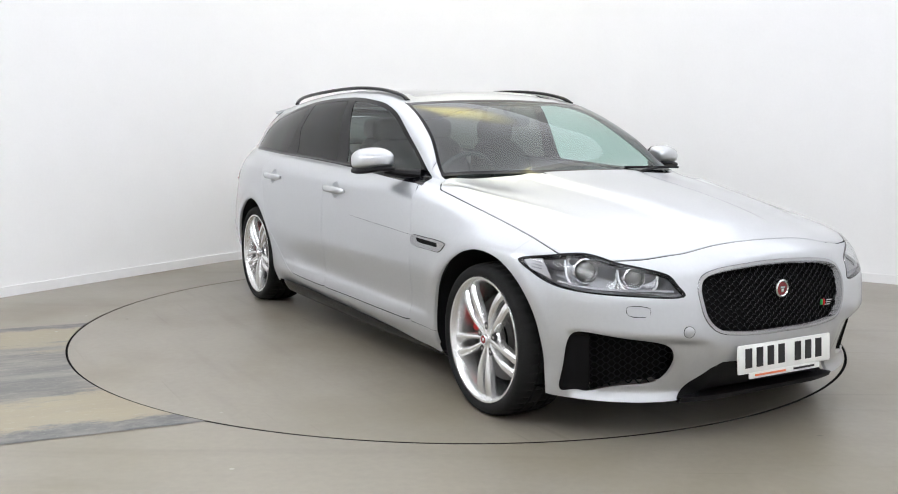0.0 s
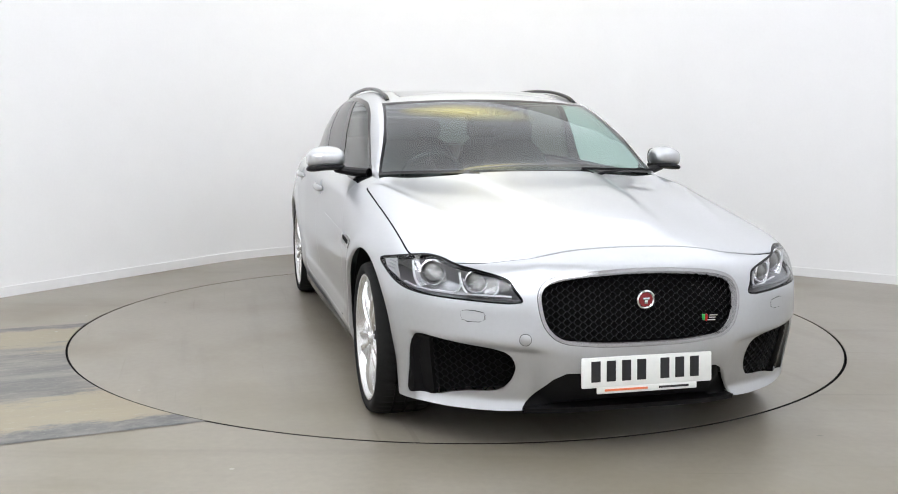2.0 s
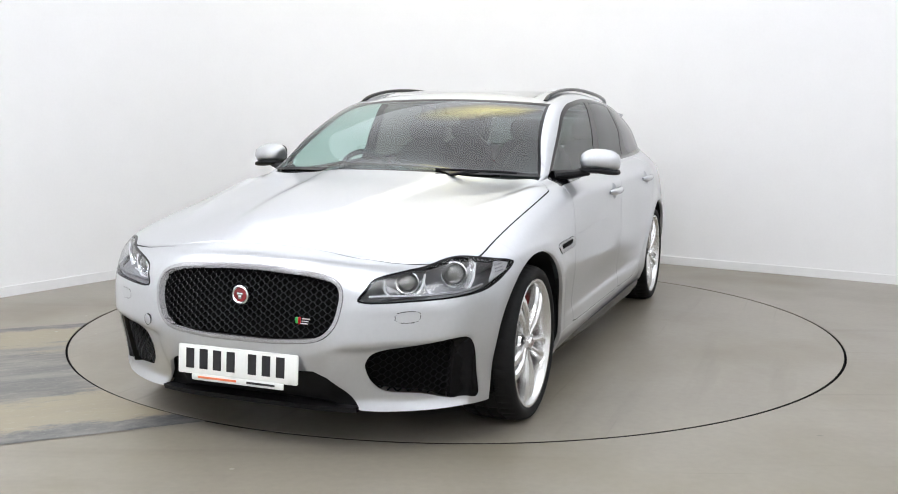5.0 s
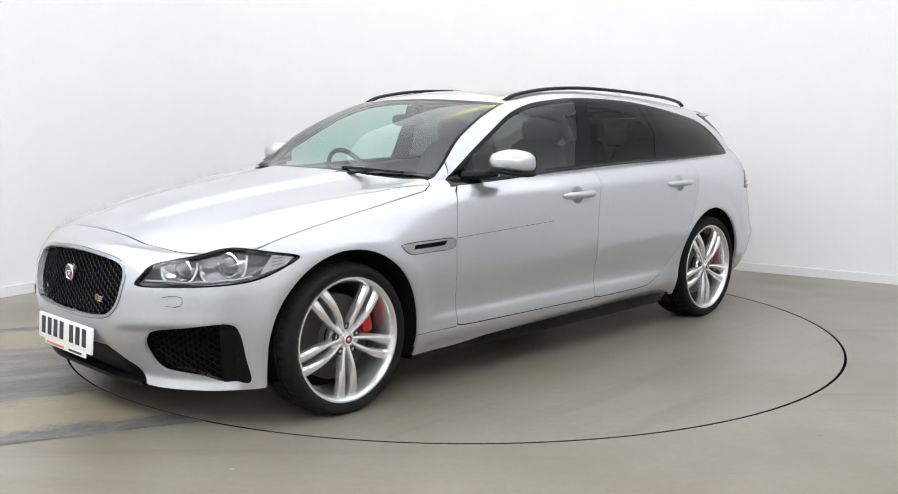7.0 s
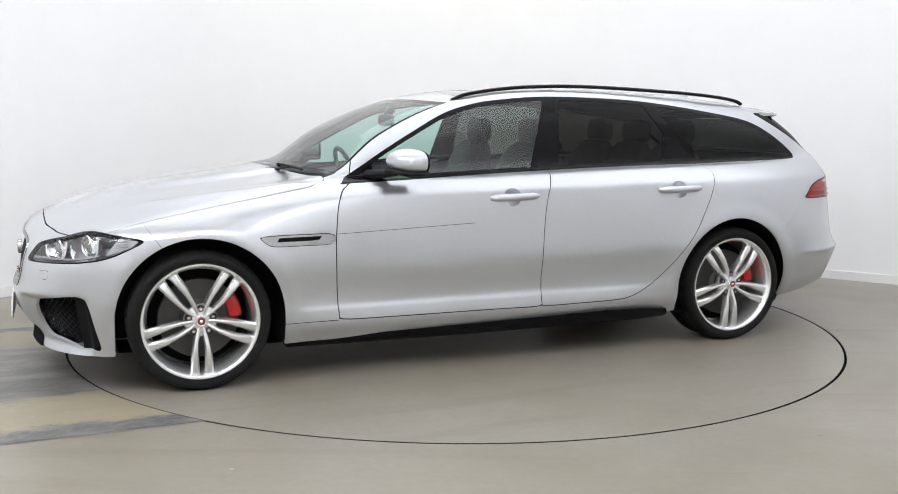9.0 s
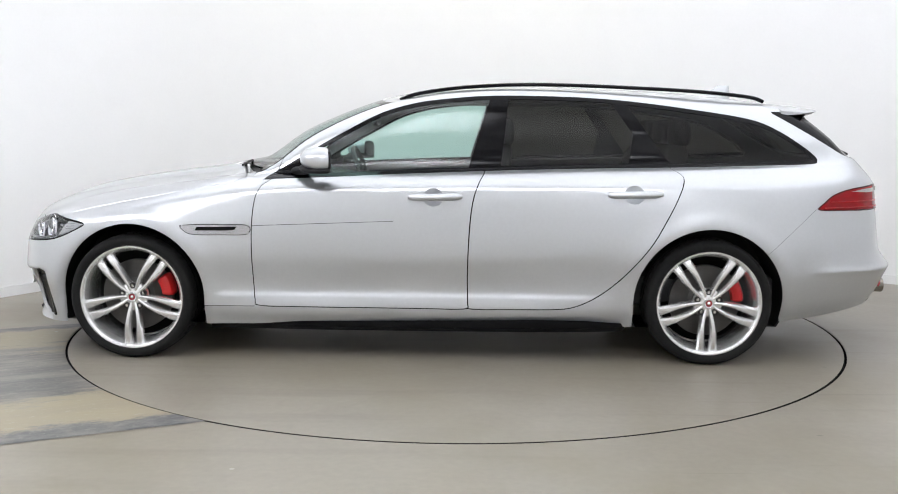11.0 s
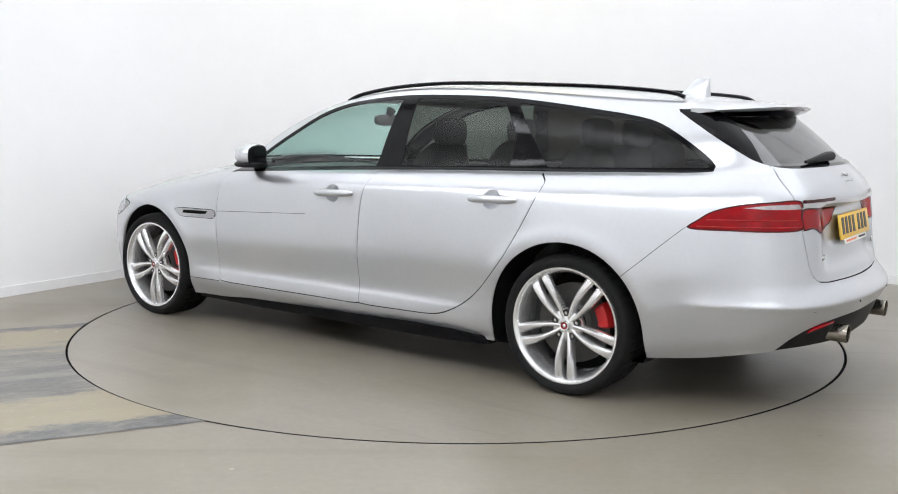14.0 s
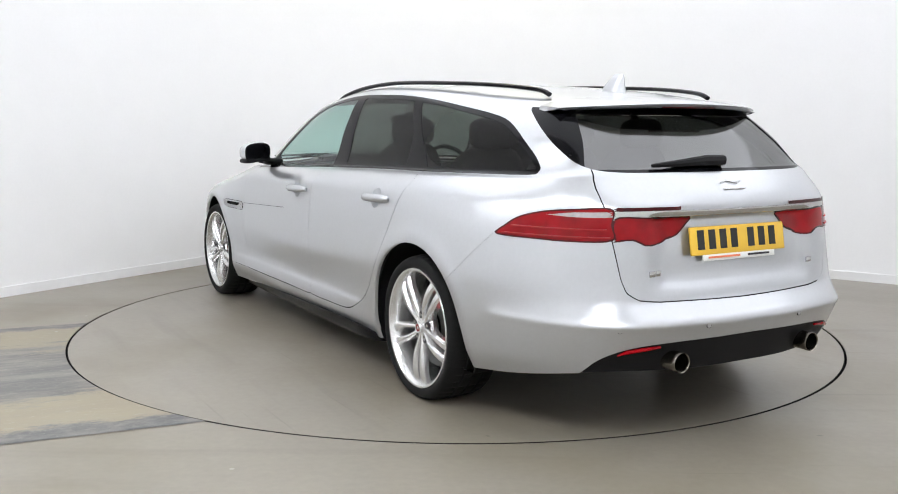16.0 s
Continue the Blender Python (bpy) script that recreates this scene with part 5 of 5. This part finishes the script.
# wipers
for y0, y1, drop in ((.26, .66, .0), (-.42, .06, .055)):
    bm = bmesh.new()
    pts = []
    for k in range(9):
        y = y0 + (y1 - y0) * k / 8
        z = 1.003 - .028 * y * y
        x = 0.985 - .10 * abs(y) ** 1.8
        pts.append((x + .010, y, z + .002 - drop))
    tube(bm, pts, .0065, 6)
    wp = part("wiper", bm, PLASTIC, car, "black windscreen wiper")
    bm = bmesh.new()
    tube(bm, [(1.02, y0 + .03, .965 - drop), (1.0, y0 + .12, .985 - drop), (.98, y0 + .22, .995 - drop)], [.011, .008, .006], 6)
    part("wiper_arm", bm, PLASTIC, wp)
bm = bmesh.new()
tube(bm, [(-2.352, -.03, 1.083), (-2.352, .06, 1.083), (-2.350, .20, 1.074), (-2.342, .34, 1.066)], [.022, .022, .015, .007], 8)
part("rear_wiper", bm, PLASTIC, car, "black rear wiper")

# rear emblems as plain shapes
for pts, r in (([(-.055, .998), (-.02, 1.006), (.03, .996), (.055, 1.004)], .004), ([(-.06, .975), (.06, .975)], .0035)):
    bm = bmesh.new()
    tube(bm, [(skin_x(y, z, False) - .004, -y, z) for y, z in pts], r, 6)
    part("emblem", bm, CHROME, car, "plain chrome emblem")
for y0, w in ((.43, .03), (.395, .022), (-.44, .03)):
    bm = bmesh.new()
    box(bm, (skin_x(y0, .655 if y0 > 0 else .66, False) - .002, y0, .665), (.006, w, .022), .002)
    part("emblem", bm, CHROME, car, "plain chrome emblem")


# ---- cabin ----
def seat(x, y, front_seat=True):
    bm = bmesh.new()
    puff(bm, (x, y, .52), (.27, .25, .11), .6, n=12)
    st = part("seat", bm, CABIN, car, "black leather car seat")
    bm = bmesh.new()
    puff(bm, (x - .32, y, .80), (.10, .24, .32), .6, lambda p: Vector((p.x - .30 * (p.z + .1), p.y * (1 - .22 * max(0, p.z / .32)), p.z)), n=12)
    part("backrest", bm, CABIN, st)
    bm = bmesh.new()
    puff(bm, (x - .47, y, 1.175), (.05, .125, .075), .6, n=12)
    part("headrest", bm, CABIN, st)


seat(.02, .37), seat(.02, -.37)
for y in (-.45, 0, .45):
    seat(-.92, y)
bm = bmesh.new()
puff(bm, (.72, 0, .80), (.34, .72, .145), .55, lambda p: Vector((p.x, p.y * (1 - .10 * max(0, p.z / .15)), p.z + .06 * p.x)), n=18)
part("dashboard", bm, CABIN, car, "black dashboard")
bm = bmesh.new()
box(bm, (-.55, 0, .36), (2.6, 1.5, .16), .03)
box(bm, (-1.85, 0, .62), (.75, 1.05, .36), .04)
part("cabin_floor", bm, CABIN, car)
bm = bmesh.new()
mm = at(.42, -.37, .90) @ Matrix.Rotation(radians(-68), 4, "Y")
pts = [mm @ Vector((.175 * math.cos(a), .175 * math.sin(a), 0)) for a in (2 * math.pi * k / 32 for k in range(33))]
tube(bm, pts, .014, 8)
sw = part("steering_wheel", bm, CABIN, car, "black steering wheel")
bm = bmesh.new()
puff(bm, (.43, -.37, .90), (.03, .06, .06), .7, n=10)
for dy, dz in ((.16, .01), (-.16, .01), (0, -.15)):
    tube(bm, [(.43, -.37, .90), (.42 + dz * .35, -.37 + dy, .90 + dz)], .014, 6)
part("wheel_boss", bm, CABIN, sw)
bm = bmesh.new()
puff(bm, (.30, 0, 1.235), (.018, .125, .035), .6, n=12)
rm = part("rear_view_mirror", bm, CABIN, car, "black rear-view mirror")
bm = bmesh.new()
tube(bm, [(.305, 0, 1.25), (.27, 0, 1.30)], [.016, .03], 8)
part("mirror_stem", bm, CABIN, rm)
# headlining and roof bows between the glass
bm = bmesh.new()
box(bm, (-.85, 0, 1.335), (1.75, .95, .012), .004)
part("headlining", bm, CABINGREY, car, "grey headlining")


# ---- floor repairs ----
def floor_repair():
    m = mat("patched screed", (0.25, 0.20, 0.12), 0.42, scale=25, bump=0.2, vary=0.15)
    nt = m.node_tree
    b = nt.nodes["Principled BSDF"]
    tc = nt.nodes.new("ShaderNodeTexCoord")
    sep = nt.nodes.new("ShaderNodeSeparateXYZ")
    nt.links.new(tc.outputs["Object"], sep.inputs[0])
    def streaks(along, across, detail, rough):
        mp = nt.nodes.new("ShaderNodeMapping")
        mp.inputs["Scale"].default_value = (along, across, 1.0)
        nt.links.new(tc.outputs["Object"], mp.inputs[0])
        noi = nt.nodes.new("ShaderNodeTexNoise")
        noi.inputs["Scale"].default_value = 1.0
        noi.inputs["Detail"].default_value = detail
        noi.inputs["Roughness"].default_value = rough
        nt.links.new(mp.outputs[0], noi.inputs["Vector"])
        return noi.outputs["Fac"]

    def ranged(sock, lo, hi, to_lo=0.0, to_hi=1.0):
        r = nt.nodes.new("ShaderNodeMapRange")
        r.inputs["From Min"].default_value = lo
        r.inputs["From Max"].default_value = hi
        r.inputs["To Min"].default_value = to_lo
        r.inputs["To Max"].default_value = to_hi
        nt.links.new(sock, r.inputs["Value"])
        return r.outputs[0]

    def blend(fac, c0, c1):
        mx = nt.nodes.new("ShaderNodeMix")
        mx.data_type = "RGBA"
        nt.links.new(fac, mx.inputs[0])
        for slot, c in ((6, c0), (7, c1)):
            if isinstance(c, tuple):
                mx.inputs[slot].default_value = (*c, 1)
            else:
                nt.links.new(c, mx.inputs[slot])
        return mx.outputs[2]

    def total(x, y, op="ADD"):
        n = nt.nodes.new("ShaderNodeMath")
        n.operation = op
        for slot, v in ((0, x), (1, y)):
            if isinstance(v, float):
                n.inputs[slot].default_value = v
            else:
                nt.links.new(v, n.inputs[slot])
        return n.outputs[0]

    # the bands run along the strip; a ragged noise frays their borders
    fray = streaks(1.1, 3.4, 9, .75)
    y_frayed = total(sep.outputs["Y"], total(total(fray, -.5), 1.25, "MULTIPLY"))
    ochre = blend(streaks(1.2, 7.0, 6, .6), (.295, .252, .165), (.222, .198, .148))
    smear = ranged(streaks(1.4, 6.0, 10, .72), .44, .58)
    grey = blend(smear, (.104, .102, .10), (.205, .192, .166))
    dark = blend(ranged(streaks(5.0, 9.0, 8, .7), .42, .58), (.075, .076, .082), (.16, .155, .145))
    mid_band = total(ranged(y_frayed, -.80, -.70), ranged(y_frayed, .14, .24, 1.0, 0.0), "MULTIPLY")
    col = blend(mid_band, ochre, grey)
    y_edge = total(sep.outputs["Y"], total(total(streaks(2.0, 4.0, 8, .75), -.5), .62, "MULTIPLY"))
    col = blend(ranged(y_edge, -1.30, -1.24, 1.0, 0.0), col, dark)
    col = blend(ranged(y_edge, .66, .70), col, dark)
    vor = nt.nodes.new("ShaderNodeTexVoronoi")
    vor.inputs["Scale"].default_value = 4.0
    nt.links.new(tc.outputs["Object"], vor.inputs["Vector"])
    col = blend(ranged(vor.outputs["Distance"], .06, .035, 0.0, .8), col, (.48, .47, .44))
    speck = ranged(streaks(22.0, 40.0, 6, .75), .55, .66, 0.0, .28)
    nt.links.new(blend(speck, col, (.40, .385, .345)), b.inputs["Base Color"])
    bm = bmesh.new()
    prev = None
    for k in range(45):
        y = -1.41 + 2.2 * k / 44
        x = -math.sqrt((TABLE_R + .010) ** 2 - y * y)
        cur = [bm.verts.new((x, y, .0)), bm.verts.new((x, y, .0025)), bm.verts.new((-5.2, y, .0025)), bm.verts.new((-5.2, y, 0))]
        if prev:
            for q in range(3):
                bm.faces.new((prev[q], prev[q + 1], cur[q + 1], cur[q]))
        prev = cur
    ob = part("floor_patch", bm, m, floor, "patched strip of ochre and grey screed", smooth=False)
    ob.matrix_basis = pose(0, 0, 0, 0, 0, 23.8)


floor_repair()


# ---- ceiling lights ----
def light_panel(wide, deep, glow, label, group):
    root = tagged(new("ceiling_light"), label, "ceiling light", group=group)
    bm = bmesh.new()
    box(bm, (0, 0, 0), (wide, deep, 0.02))
    part("diffuser", bm, glow, root, smooth=False)
    bm = bmesh.new()
    for sx in (-1, 1):
        box(bm, (sx * (wide / 2 - .03), 0, 0.045), (0.05, deep - .06, 0.07))
    for sy in (-1, 1):
        box(bm, (0, sy * (deep / 2 - .03), 0.045), (wide - .12, 0.05, 0.07))
    part("frame", bm, CEILPAINT, root, smooth=False)
    return root


YAW = math.degrees(math.atan2(N2.y, N2.x))


def ceiling_spots(cols, rows_):
    for a in cols:
        for b in rows_:
            p = N1 * a + N2 * b
            yield pose(p.x, p.y, TALL - 0.08, 0, 0, YAW + 90)


# an even luminous ceiling over the turntable, softboxes over the open side
for deep, across in ((3.43, 1.39), (1.9, -1.29)):
    spots = list(ceiling_spots((-4.15, -1.28, 1.59), (across,)))
    lamp = light_panel(2.87, deep, PANELMAT, "large white luminous panel under the studio ceiling", "studio ceiling lights")
    lamp.matrix_basis = spots[0]
    for m in spots[1:]:
        copy_thing(lamp, m)
spots = list(ceiling_spots((-4.4, -2.1, .2, 2.2), (-4.6,)))
lamp = light_panel(PANEL_W, PANEL_L, SOFTMAT, "bright white softbox under the studio ceiling", "studio softboxes")
lamp.matrix_basis = spots[0]
for m in spots[1:]:
    copy_thing(lamp, m)


# a warm lamp over the far side of the turntable
bm = bmesh.new()
revolve(bm, [(0, -.012), (1.0, -.012), (1.0, .012), (0, .012)], 64, Matrix.Diagonal((1, .6, 1, 1)) @ Matrix.Rotation(radians(90), 4, "X"))
warm = tagged(part("warm_ceiling_light", bm, WARMMAT, None, smooth=False), "oval ceiling light with a warm yellow middle", "ceiling light")
warm.matrix_basis = pose(0.15, 2.3, TALL - .10)


def motions():
    turns = [(0, -59.85), (0.5, -61.24), (1, -64.41), (1.5, -68.94), (2, -75.1), (2.5, -80.9), (3, -87.0), (3.5, -92.86), (4, -99.0), (4.5, -104.8), (5, -110.96),
             (5.2, -113.37), (5.7, -119.1), (6.2, -124.85), (6.7, -130.6), (7.3, -137.43), (7.5, -139.8), (8, -145.87), (8.5, -151.55), (9, -157.5), (9.2, -159.87),
             (9.7, -165.7), (10.2, -171.55), (10.7, -177.4), (11.3, -184.45), (11.5, -186.5), (12, -192.47), (12.5, -198.2), (13, -204.09), (13.5, -209.8), (14, -215.75), (14.5, -221.45),
             (15, -227.4), (15.5, -233.1), (16, -239.13)]
    walk(car, [(t, pose(0, 0, 0, 0, 0, a) @ pose(0.172, 0.0766, 0)) for t, a in turns])
    walk(turntable, [(t, pose(0, 0, 0, 0, 0, a)) for t, a in turns])


motions()
